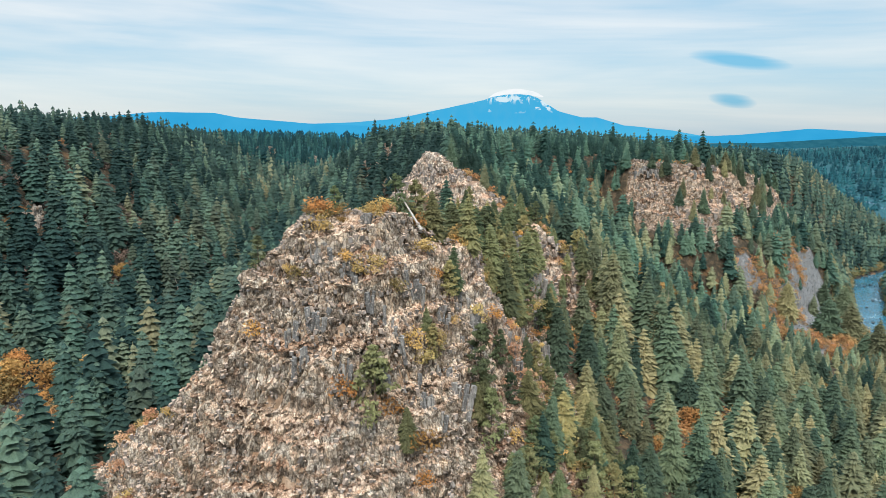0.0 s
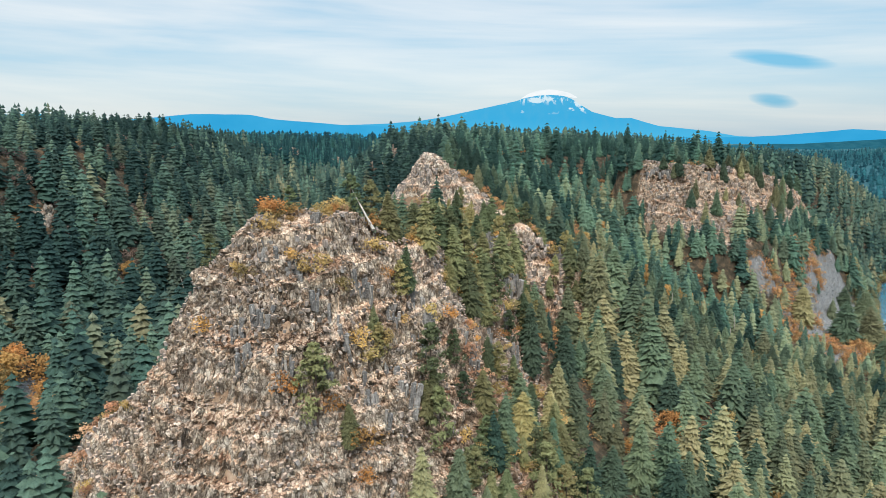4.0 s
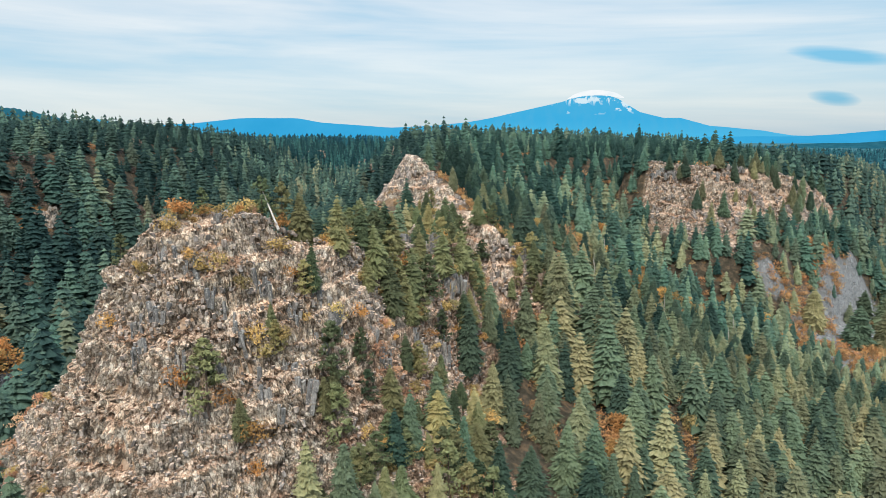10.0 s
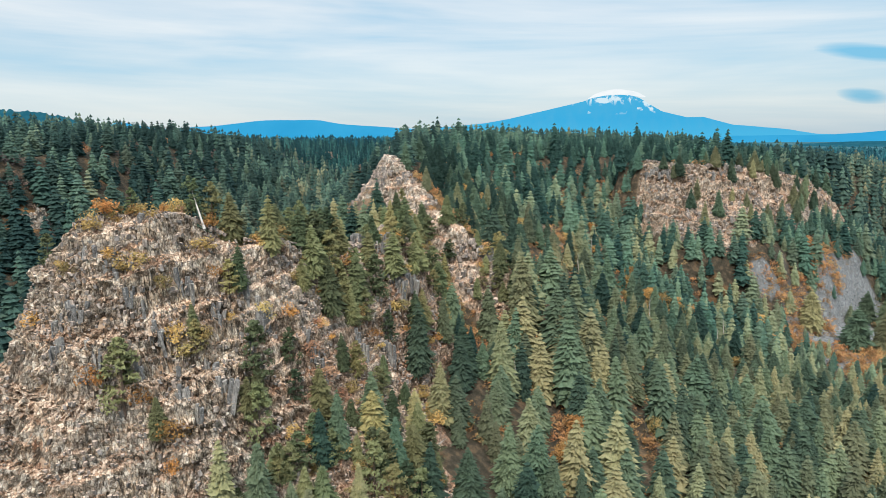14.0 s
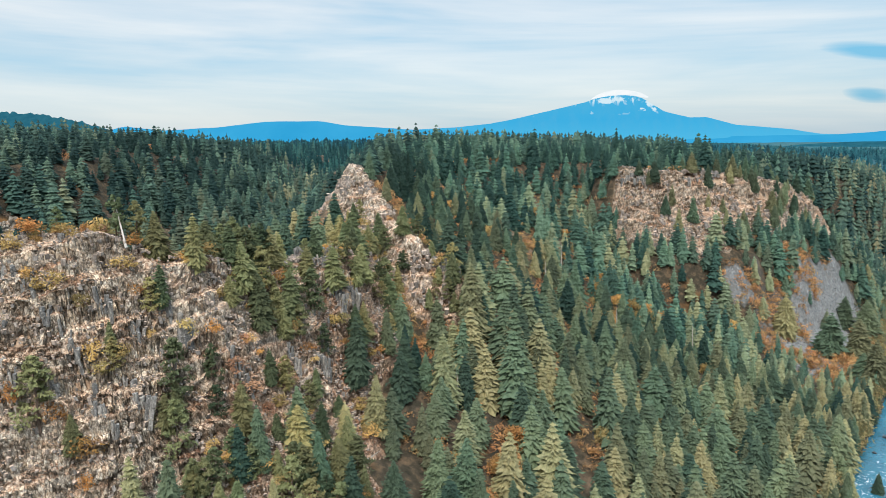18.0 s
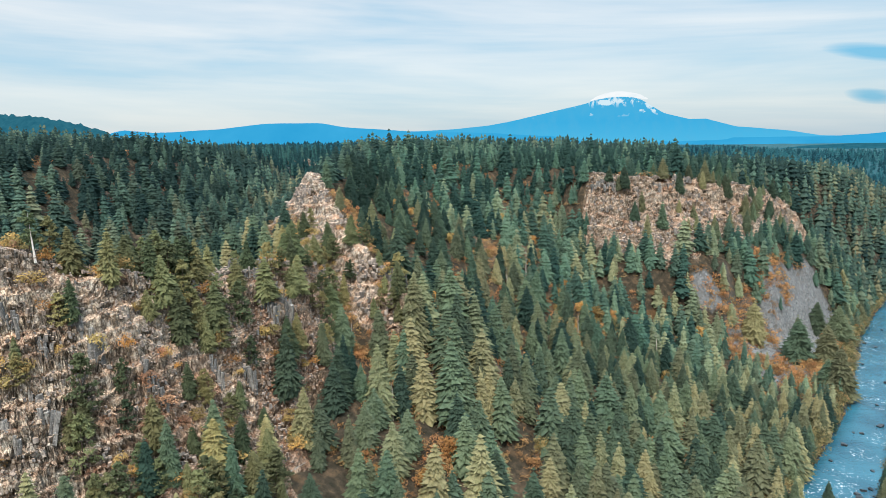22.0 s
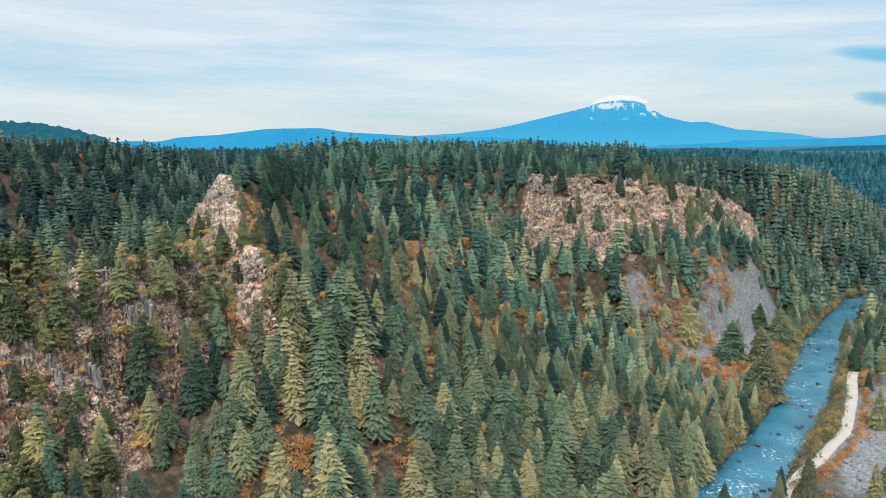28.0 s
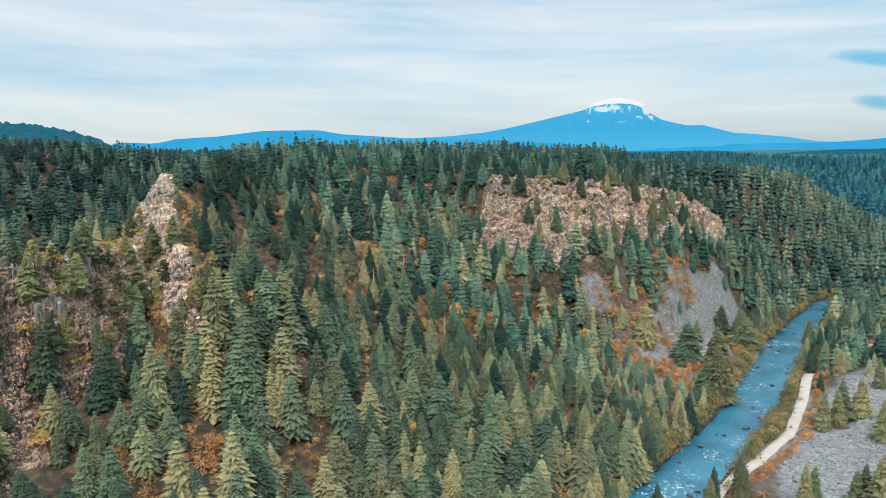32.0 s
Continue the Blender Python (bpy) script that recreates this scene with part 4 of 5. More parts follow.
fir_kinds, pine_kinds = [], []
for s in range(6):
    lab = ("tall dense olive-green fir on the canyon slope", "slender blue-green fir with drooping boughs", "broad green fir standing in the canyon forest")[s % 3]
    fir_kinds.append(tree("fir_tree", conifer(60 + s, 17, 3.7 + 0.4 * (s % 3), 31, 14, 430, size=0.8, full=0.72 + 0.06 * (s % 3)), stem(15.5, 0.28, 6, seed=s), FIR_OWN, lab, "tree", "firs of the near slope"))
for s in range(4):
    pine_kinds.append(tree("pine_tree", clumpy(80 + s, 10, 2.7 + 0.3 * (s % 2)), stem(9.0, 0.2, 6, seed=s), PINE_OWN,
                           "olive-yellow pine with an open crown on the rock", "tree", "pines on the crags"))
crag_kinds = [tree("fir_tree", conifer(90 + s, 17, 4.0 + 0.35 * s, 26, 14, 460, size=0.8, ragged=0.24, full=0.70), stem(15.5, 0.3, 6, seed=20 + s), PINE_OWN,
                   "bushy olive-green fir rooted among the basalt ledges", "tree", "firs on the crags") for s in range(3)]
used = {}


def stand(kinds, unit_h, x, y, height, width, turn, sink=0.25):
    """A copy of one of the kinds at that place, grown to that height; the first use takes the original."""
    k = kinds[int(turn * 977) % len(kinds)]
    m = pose(x, y, one(ground_z, x, y) - sink, 0, 0, turn) @ Matrix.Diagonal((height / unit_h * width, height / unit_h * width, height / unit_h, 1))
    if k.name not in used:
        used[k.name] = True
        k.matrix_basis = m
        return k
    c = copy_thing(k, m)
    c.matrix_basis = m
    return c


for row in near_spots[own]:
    stand(fir_kinds, 17, row[0], row[1], row[3] * 0.95, row[4], row[5] * 57.3)

# river and road
def ribbon(name, line, half, lift, material, steps, cross, wob, land=False):
    pts = []
    for (ax, ay, az), (bx, by, bz) in zip(line, line[1:]):
        n = max(2, int(math.hypot(bx - ax, by - ay) / steps))
        pts += [(ax + (bx - ax) * i / n, ay + (by - ay) * i / n, az + (bz - az) * i / n) for i in range(n)]
    pts = np.array(pts + [line[-1]])
    for _ in range(6):
        pts[1:-1] = (pts[:-2] + 2 * pts[1:-1] + pts[2:]) / 4
    tan = np.gradient(pts[:, :2], axis=0)
    tan /= np.linalg.norm(tan, axis=1)[:, None]
    side = np.stack([tan[:, 1], -tan[:, 0]], 1)
    V = []
    for k in range(cross):
        s = -1 + 2 * k / (cross - 1)
        w = (half(pts[:, 1]) if callable(half) else half) * (1 + fbm(pts[:, 0], pts[:, 1], 25, 7 + int(s > 0), 2) * wob)
        p = pts[:, :2] + side * (s * w)[:, None]
        z = ground_z(p[:, 0], p[:, 1]) + lift * (1 - 0.6 * s * s) if land else pts[:, 2] + lift
        V.append(np.column_stack([p, z]))
    V = np.concatenate(V)
    return mesh_from(name, V, grid_faces(len(pts), cross), material, True)


tagged(new("river", ribbon("river", RIVER, lambda y: np.interp(y, [205, 235], [12.2, 10.6]), 0.0, WATER, 4.0, 7, 0.3)), "blue river with white riffles in the canyon floor", "river", kind="structure")
tagged(new("road", ribbon("road", ROAD_LINE, 1.95, 0.35, ROAD, 2.0, 7, 0.25, True)), "pale gravel track along the river bank", "road", kind="structure")

# mountain and far hills
def hill_line(name, pts, y, base, label, material, category, jag=0.0):
    """A far range: a ridge with its slope in front, from (x, top) pairs."""
    xs = np.linspace(pts[0][0], pts[-1][0], 160)
    tops = np.interp(xs, [p[0] for p in pts], [p[1] for p in pts])
    tops = tops + fbm(xs, xs * 0 + y, 260, 5, 4) * 8
    tops = tops + jag * np.random.default_rng(3).normal(size=xs.shape)
    rows = 12
    V = []
    for r in range(rows):
        t = r / (rows - 1)
        V.append(np.column_stack([xs, y - 260 * (1 - t) ** 1.0 + 30 * fbm(xs, xs * 0 + r * 40, 120, 8, 3), base + (tops - base) * t ** 1.15]))
    return tagged(new(name, mesh_from(name, np.concatenate(V), grid_faces(160, rows), material, True)), label, category, kind="structure")


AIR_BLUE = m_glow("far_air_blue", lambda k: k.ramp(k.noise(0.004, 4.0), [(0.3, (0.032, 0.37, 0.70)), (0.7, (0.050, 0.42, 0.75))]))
# single trees whose places on the crags and banks are plain to see: x, y, height
CRAG_PINES = [(18, 171.6, 6), (20.4, 148.5, 8), (23.4, 159, 7), (24, 164, 6.5), (14.5, 138, 6), (17.4, 132.6, 10), (24.3, 169, 5.5),
              (-25, 97, 5.2), (-15, 104, 4.6), (-8, 87, 11), (-6, 106, 7.5), (-3, 107, 8), (-0.4, 94, 5.5), (6.6, 98.5, 10.3), (10, 104, 6.8), (8, 95.4, 10), (17, 126, 6.9),
              (11.4, 102, 5.8), (2, 101, 6), (20, 131, 7), (24, 140, 8), (12, 92, 7)]
CRAG_FIRS = [(-0.5, 108, 8.0), (2.8, 103, 6.6), (5.3, 110, 8.9), (9, 114, 5.3), (12, 119, 9.8), (15, 127, 9.0), (-3.9, 88, 5.6), (-1.3, 95, 4.5), (15, 137, 6.6), (14, 145, 6.6), (19, 158, 7.4), (12, 172, 6.6), (17, 180, 7.4), (6, 126, 7.0), (22, 150, 7.4), (3, 118, 7.4), (10, 135, 6.6)]
SLOPE_FIRS = [(24, 216, 12), (29, 210, 10), (36.8, 169, 15.5), (40.9, 150, 16), (41, 167, 13.5), (45, 173, 19), (56, 167, 19), (24.8, 137, 14), (28.3, 150, 10),
              (149.5, 203, 12), (143.6, 189, 12), (147, 198, 13), (139, 186, 13), (152, 214, 9), (144, 204, 14), (6, 86, 15), (11, 87, 12.6), (16, 99, 9), (14.8, 89, 7), (18, 102, 11), (23, 95, 9), (32, 106, 12), (26, 107.5, 10), (21, 112, 11), (27, 120, 10), (30, 132, 12), (33, 146, 13)]
SCREE_FIRS = [(172, 330, 19), (189.4, 323.7, 20), (202.5, 327.4, 20), (222.6, 367.3, 20), (215, 374, 16), (196, 295, 21), (207, 342, 6), (228, 372, 15), (192, 297, 14), (246, 399, 10), (239, 403, 12), (251, 411, 12), (236, 392, 9), (244, 420, 12), (256, 422, 11), (243, 406, 9)]
BANK_FIRS = [(243, 330, 12), (246, 338, 13), (250, 333, 14), (256, 340, 15), (262, 350, 14), (248, 350, 12), (258, 362, 13), (266, 340, 13), (252, 322, 12), (268, 378, 14), (262, 388, 13), (274, 396, 14), (286, 410, 14), (280, 392, 15), (232, 268, 16), (229, 263, 14), (158.4, 197, 7), (176, 211, 10), (201.8, 206.8, 13), (211.4, 203.7, 13), (195, 239.6, 4), (224, 262, 15), (240, 271.5, 16), (183.3, 210.5, 14), (198.8, 205, 14), (240, 289, 8), (174, 206, 9), (160, 209, 8), (237, 302, 9), (214, 205, 14), (238.6, 250.6, 15), (258, 300, 12)]
rng = np.random.default_rng(77)
for kinds, unit_h, places, wide in ((pine_kinds, 10, CRAG_PINES, 1.1), (crag_kinds, 17, CRAG_FIRS, 1.15), (fir_kinds, 17, SLOPE_FIRS, 1.05), (fir_kinds, 17, SCREE_FIRS, 1.6), (fir_kinds, 17, BANK_FIRS, 1.1)):
    for hx, hy, hh in places:
        ob = stand(kinds, unit_h, hx, hy, hh, wide * rng.uniform(0.9, 1.12), rng.random() * 360, 0.5)
        if places is SCREE_FIRS:
            tagged(ob, "dark full fir standing alone on grey scree")
        elif places is BANK_FIRS:
            tagged(ob, "green fir beside the gravel track")

# more trees thinly over the crag's forest side
cx, cy = rng.uniform(2, 46, 420), rng.uniform(88, 200, 420)
fit_in = (rockiness(cx, cy) > 0.3) & (fbm(cx, cy, 15, 207, 3) + (cx - 8) * 0.008 > 0.02)
for hx, hy in list(zip(cx[fit_in], cy[fit_in]))[:120]:
    kind = rng.random() < 0.5
    stand(pine_kinds if kind else crag_kinds, 10 if kind else 17, hx, hy, rng.uniform(4, 9.5), rng.uniform(1.0, 1.4), rng.random() * 360, 0.5)
# and over the far cliff and the rib
cx, cy = rng.uniform(85, 215, 500), rng.uniform(320, 450, 500)
fit_in = (rockiness(cx, cy) > 0.3) & (fbm(cx, cy, 17, 217, 3) > 0.08)
for hx, hy in list(zip(cx[fit_in], cy[fit_in]))[:8]:
    stand(fir_kinds, 17, hx, hy, rng.uniform(6, 11), rng.uniform(1.0, 1.3), rng.random() * 360, 0.5)
for hx, hy, hh in ((123, 344, 10.6), (183, 393, 14), (119, 337.6, 10), (132, 340, 13), (145, 346, 7.3), (144, 367, 12), (169, 367.5, 11.7), (181, 381.6, 12), (124, 331, 12), (158, 380, 10), (174, 394, 12), (112, 345, 7),
                   (190, 402, 13), (196, 415, 13), (188, 396, 10), (203, 420, 12), (150, 352, 9), (160, 360, 9)):
    stand(fir_kinds, 17, hx, hy, hh * 0.95, 1.1, rng.random() * 360, 0.5)

# an uneven row along the far cliff's rim
for (ax, ay, _), (bx, by, _) in zip(CLIFF, CLIFF[1:]):
    for q in range(int(math.hypot(bx - ax, by - ay) / 7.0)):
        f, off = rng.random(), rng.uniform(-4.5, 4.0)
        ln = math.hypot(bx - ax, by - ay)
        stand(fir_kinds, 17, ax + (bx - ax) * f - (by - ay) / ln * off, ay + (by - ay) * f + (bx - ax) / ln * off, rng.uniform(6, 12.5), rng.uniform(1.1, 1.5), rng.random() * 360, 0.5)

# ---- shrubs ----


def leafy(crown, material):
    return mesh_from("leaves", *crown, material, False, (("soft", soft_of(crown[0])),))


def shrub_kind(seed, height, radius, material, label, group, clumps=11, leaves=38, leaf=0.13):
    root = tagged(new("shrub"), label, "shrub", group)
    part_of("stems", mesh_from("stems", *stem(height * 0.6, 0.06, 5, seed=seed, limbs=7, limb_len=radius * 1.3), BARK), root)
    part_of("leaves", leafy(bushy(seed, height, radius, clumps, leaves, leaf), material), root)
    return root


GOLD_OWN = foliage("yellow_leaves", (0.36, 0.25, 0.10), (0.46, 0.32, 0.13), (0.34, 0.29, 0.13), False)
RUST_OWN = foliage("rust_leaves", (0.40, 0.19, 0.12), (0.50, 0.28, 0.18), (0.52, 0.33, 0.21), False)
shrub_kinds = [shrub_kind(s, 2.2, 1.5, m, lab, "autumn shrubs on the crags") for s, m, lab in
               ((1, AUTUMN_OWN, "orange autumn shrub on a rock ledge"), (2, AUTUMN_OWN, "bright orange shrub between boulders"), (3, GOLD_OWN, "yellow-gold autumn shrub on the rock"),
                (4, GOLD_OWN, "pale yellow shrub among dry grass"), (5, RUST_OWN, "rust-red low shrub on the crag"))]
CRAG_SHRUBS = [(-11.9, 86, 3.7), (-1.7, 88.4, 4.1), (-8.8, 93, 4.2), (-9, 98, 3), (-1, 108, 3.3), (-12, 93, 2.4), (-0.5, 95, 3.2), (-1.8, 92.6, 3.2), (-3, 105, 3.1), (6, 104, 3.9), (8, 112, 2.4),
               (16, 125, 3.4), (-7, 104, 2.7), (-5, 95, 2.6), (9, 106.4, 3), (12.3, 128, 3.4), (-14, 103, 2.6), (-18, 102, 2.2), (-18.4, 92, 2.4), (-24.4, 92, 3), (-20, 93, 2), (-49, 102, 2.6),
               (-39.5, 98, 2.1), (-6, 88, 4), (-2.8, 93, 4.1), (-16, 94, 4), (-15, 100, 3)]
for hx, hy, hh in CRAG_SHRUBS:
    stand(shrub_kinds, 2.2, hx, hy, hh * 0.8, rng.uniform(0.9, 1.3), rng.random() * 360, 0.3)
cx, cy = rng.uniform(-60, 42, 1800), rng.uniform(78, 200, 1800)
fit_in = (rockiness(cx, cy) > 0.4) & (fbm(cx, cy, 12, 227, 3) + 0.12 * (cy > 98) > 0.06)
for hx, hy in list(zip(cx[fit_in], cy[fit_in]))[:230]:
    stand(shrub_kinds, 2.2, hx, hy, 1.0 + 2.3 * rng.beta(1.3, 2.3), rng.uniform(0.9, 1.7), rng.random() * 360, 0.25)

# larger orange maples of the valley floor and the gaps in the wood
maple_kinds = [tree("maple_tree", bushy(300 + s, 6.5, 2.8, 30, 38, 0.22), stem(4.6, 0.16, 6, seed=s, limbs=9, limb_len=3.0), (AUTUMN_OWN, AUTUMN_OWN, GOLD_OWN)[s],
                    ("orange autumn maple below the crag", "rust-orange maple in a gap of the wood", "golden-yellow maple among firs")[s], "tree", "autumn maples") for s in range(3)]
VALLEY_MAPLES = [(-100, 157, 10), (-103, 164, 9), (-95, 165, 10), (-99, 152, 8), (-86, 168.5, 8), (-80, 176, 6), (-92, 158, 6), (-74, 214, 6), (-110, 240, 7)]
GAP_MAPLES = [(59, 155, 6.6), (57, 148, 6.4), (77, 167, 5.2), (82, 147, 5), (54, 135, 6), (80, 168, 4.5), (56, 159, 4.5), (99, 282, 8), (96, 271, 6.9), (104, 281, 6.7), (44, 131, 3.6),
              (34, 134, 3), (55, 276, 4.7), (66, 286, 5.4), (60, 284, 4.4), (54, 268, 4.1), (72, 293, 5), (62, 279, 4)]
for hx, hy, hh in GAP_MAPLES:
    stand(maple_kinds, 6.5, hx, hy, hh, 1.1, rng.random() * 360)
for hx, hy, hh in VALLEY_MAPLES:
    stand(maple_kinds[:2], 6.5, hx, hy, hh, 1.2, rng.random() * 360)
cx, cy = rng.uniform(20, 150, 900), rng.uniform(105, 320, 900)
fit_in = (rockiness(cx, cy) < 0.2) & (np.abs(river_side(cx, cy)) > 14) & (fbm(cx, cy, 22, 237, 2) > 0.10)
for hx, hy in list(zip(cx[fit_in], cy[fit_in]))[:85]:
    stand(maple_kinds, 6.5, hx, hy, rng.uniform(3, 6.5), rng.uniform(0.8, 1.2), rng.random() * 360)

UNIT_BUSH = [unit(*bushy(400 + s, 2.0, 1.5, 8, 13, 0.23, True), 2.0) for s in range(4)]


def bush_spots(x, y, low, high, tint):
    n = len(x)
    return np.stack([x, y, ground_z(x, y) - 0.15, rng.uniform(low, high, n), rng.uniform(0.9, 1.4, n), rng.random(n) * 6.28, np.clip(rng.normal(tint, 0.28, n), 0, 1)], 1)


# orange shrubs round the scree, willows on both banks, scattered reds on the west slope
cx, cy = rng.uniform(140, 262, 6000), rng.uniform(285, 440, 6000)
sc = screeness(cx, cy)
edge = (sc > 0.02) & (river_side(cx, cy) > 12) & (fbm(cx, cy, 13, 247, 3) > np.where(sc < 0.9, -0.10, 0.11))
forest("shrub_thicket", bush_spots(cx[edge], cy[edge], 1.5, 4.0, 0.5), UNIT_BUSH, AUTUMN, "orange-red autumn shrubs along the scree's edges", "shrubs")
line = np.array(RIVER[2:12], float)
k = rng.integers(0, len(line) - 1, 2600)
f = rng.random((2600, 1))
p = line[k] * (1 - f) + line[k + 1] * f
d = line[k + 1] - line[k]
nrm = np.stack([d[:, 1], -d[:, 0]], 1) / np.linalg.norm(d[:, :2], axis=1)[:, None]
p = p[:, :2] + nrm * (np.where(rng.random(2600) < 0.6, -1, 1) * rng.uniform(9.8, 15.5, 2600))[:, None]
r, _, _, _ = near_line(p[:, 0], p[:, 1], ROAD_LINE)
dr, _, _, _ = near_line(p[:, 0], p[:, 1], RIVER)
p = p[(r > 3.0) & (dr > np.interp(p[:, 1], [205, 235], [11.4, 10.0]))]
extra = np.stack([rng.normal(247, 7, 420), rng.normal(400, 13, 420)], 1)
extra = extra[near_line(extra[:, 0], extra[:, 1], RIVER)[0] > 10.0]
p = np.concatenate([p, extra])
forest("willow_thicket", bush_spots(p[:, 0], p[:, 1], 1.3, 4.6, 0.42), UNIT_BUSH, WILLOW, "olive and ochre willow thicket on the river banks", "shrubs")
rx, ry = np.array(ROAD_LINE)[:, 0], np.array(ROAD_LINE)[:, 1]
q = np.interp(rng.random(640) * (len(rx) - 1), np.arange(len(rx)), np.arange(len(rx)))
bx, by = np.interp(q, np.arange(len(rx)), rx), np.interp(q, np.arange(len(ry)), ry)
sgn = np.where(rng.random(640) < 0.35, -1, 1)
bx, by = bx + sgn * rng.uniform(3.4, 7, 640) * 0.85, by - sgn * rng.uniform(1.5, 3.5, 640)
dr, _, _, _ = near_line(bx, by, RIVER)
bx, by = bx[dr > 11.5], by[dr > 11.5]
forest("shrub_thicket", bush_spots(bx, by, 0.8, 2.4, 0.4), UNIT_BUSH, AUTUMN, "low orange shrubs beside the gravel track", "shrubs")
cx, cy = rng.uniform(-330, -50, 2600), rng.uniform(130, 480, 2600)
ok = fbm(cx, cy, 24, 257, 3) > 0.17
forest("shrub_thicket", bush_spots(cx[ok], cy[ok], 1.5, 4.0, 0.12), UNIT_BUSH, AUTUMN, "scattered rust-red shrubs between the firs", "shrubs")
cx, cy = rng.uniform(-330, -45, 3600), rng.uniform(120, 480, 3600)
ok = fbm(cx, cy, 30, 287, 3) > 0.06
forest("shrub_thicket", bush_spots(cx[ok], cy[ok], 1.5, 4.5, 0.4), UNIT_BUSH, BARE, "grey-brown leafless brush between dark firs", "shrubs")
cx, cy = rng.uniform(5, 190, 5600), rng.uniform(86, 380, 5600)
ok = ((fbm(cx, cy, 20, 267, 3) > np.where((cx < 70) & (cy < 190), -0.06, 0.07)) | (fbm(cx + 3, cy + 6, 26, 91, 3) > 0.12)) & (np.abs(river_side(cx, cy)) > 16) & (rockiness(cx, cy) < 0.3)
forest("shrub_thicket", bush_spots(cx[ok], cy[ok], 0.8, 2.6, 0.5), UNIT_BUSH, AUTUMN, "orange and yellow undergrowth on the forest floor", "shrubs")

gap_rows = np.array([(cx - 3 + rng.normal() * cr * 0.7, cy - 6 + rng.normal() * cr * 0.7) for cx, cy, cr in GAPS for _ in range(int(cr * 7))])
gap_rows = gap_rows[rockiness(gap_rows[:, 0], gap_rows[:, 1]) < 0.3]
forest("shrub_thicket", bush_spots(gap_rows[:, 0], gap_rows[:, 1], 0.7, 2.8, 0.6), UNIT_BUSH, AUTUMN, "orange and ochre shrubs filling gaps in the wood", "shrubs")

# ---- dead wood ----


def dead_tree(x, y, height, tilt, turn, label, seed):
    root = tagged(new("dead_tree"), label, "dead tree", "dead trees")
    root.matrix_basis = pose(x, y, one(ground_z, x, y) - 0.2, tilt, 0, turn)
    part_of("trunk", mesh_from("trunk", *stem(height, 0.17 + height * 0.009, 7, seed=seed, bend=0.18), DEADWOOD), root)
    v, f = stem(height * 0.96, 0.1, 5, seed=seed + 1, limbs=16, limb_len=height * 0.14)
    part_of("branches", mesh_from("branches", v, f, DEADWOOD), root)
    return root


dead = tagged(new("dead_tree"), "bleached bare trunk leaning on top of the crag", "dead tree")
dead.matrix_basis = look((-2.4, 102.6, one(ground_z, -2.4, 102.6) - 0.3), (-6.0, 106.5, 94.6)) @ pose(0, 0, 0, 180)
part_of("trunk", mesh_from("trunk", *stem(9.8, 0.2, 7, seed=5), DEADWOOD), dead)
for i, (hx, hy, hh) in enumerate(((122, 282, 13), (64, 262, 10), (30, 168, 8), (44, 150, 9), (118, 276, 9), (90, 262, 11), (70, 285, 10), (58, 176, 8), (-60, 260, 12), (-92, 245, 11))):
    dead_tree(hx, hy, hh, rng.uniform(-5, 5), rng.random() * 360, "bare grey standing dead tree among firs", 40 + i)
for i, (hx, hy, ln, turn) in enumerate(((216, 399, 9, 60), (212, 396, 8, 72), (243, 382, 11, 30), (236, 388, 8, 25), (197, 378, 7, 80), (224, 383, 9, 40), (229, 352, 8, 55), (206, 360, 6, 15),
                                        (12, 97, 4, 20), (30, 122, 5, 70), (24, 118, 4, 140), (230, 366, 7, 62))):
    lz = one(ground_z, hx, hy)
    c, s_ = math.cos(radians(turn)), math.sin(radians(turn))
    far_z = one(ground_z, hx + c * ln, hy + s_ * ln)
    log = tagged(new("log"), "bleached fallen log lying on the slope", "log", "fallen logs")
    log.matrix_basis = look((hx, hy, lz + 0.12), (hx + c * ln, hy + s_ * ln, far_z + 0.12)) @ pose(0, 0, 0, 180)
    part_of("trunk", mesh_from("trunk", *stem(ln, 0.2, 7, seed=60 + i, bend=0.05), DEADWOOD), log)

# ---- stones ----


def stone_mesh(seed, tall=1.0, name="stone", material=None):
    """An angular block: a jittered box with its corners knocked off."""
    g = np.random.default_rng(seed)
    bm = bmesh.new()
    bmesh.ops.create_cube(bm, size=1.0)
    for v in bm.verts:
        v.co.x *= g.uniform(0.6, 1.1)
        v.co.y *= g.uniform(0.6, 1.1)
        v.co.z *= tall * g.uniform(0.75, 1.15)
    corner = [bm.verts[:][i] for i in g.choice(8, 3, replace=False)]
    bmesh.ops.bevel(bm, geom=corner, offset=0.22, segments=1, affect="VERTICES")
    bmesh.ops.triangulate(bm, faces=bm.faces[:])
    v = np.array([w.co[:] for w in bm.verts], np.float32)
    bm.verts.index_update()
    f = np.array([[w.index for w in face.verts] for face in bm.faces], np.int32)
    bm.free()
    return v, f


STONES = [stone_mesh(700 + s, (0.8, 1.0, 1.2, 1.6)[s % 4]) for s in range(12)]
stone_data = [mesh_from("rock_block", v, f, BLOCK) for v, f in STONES]


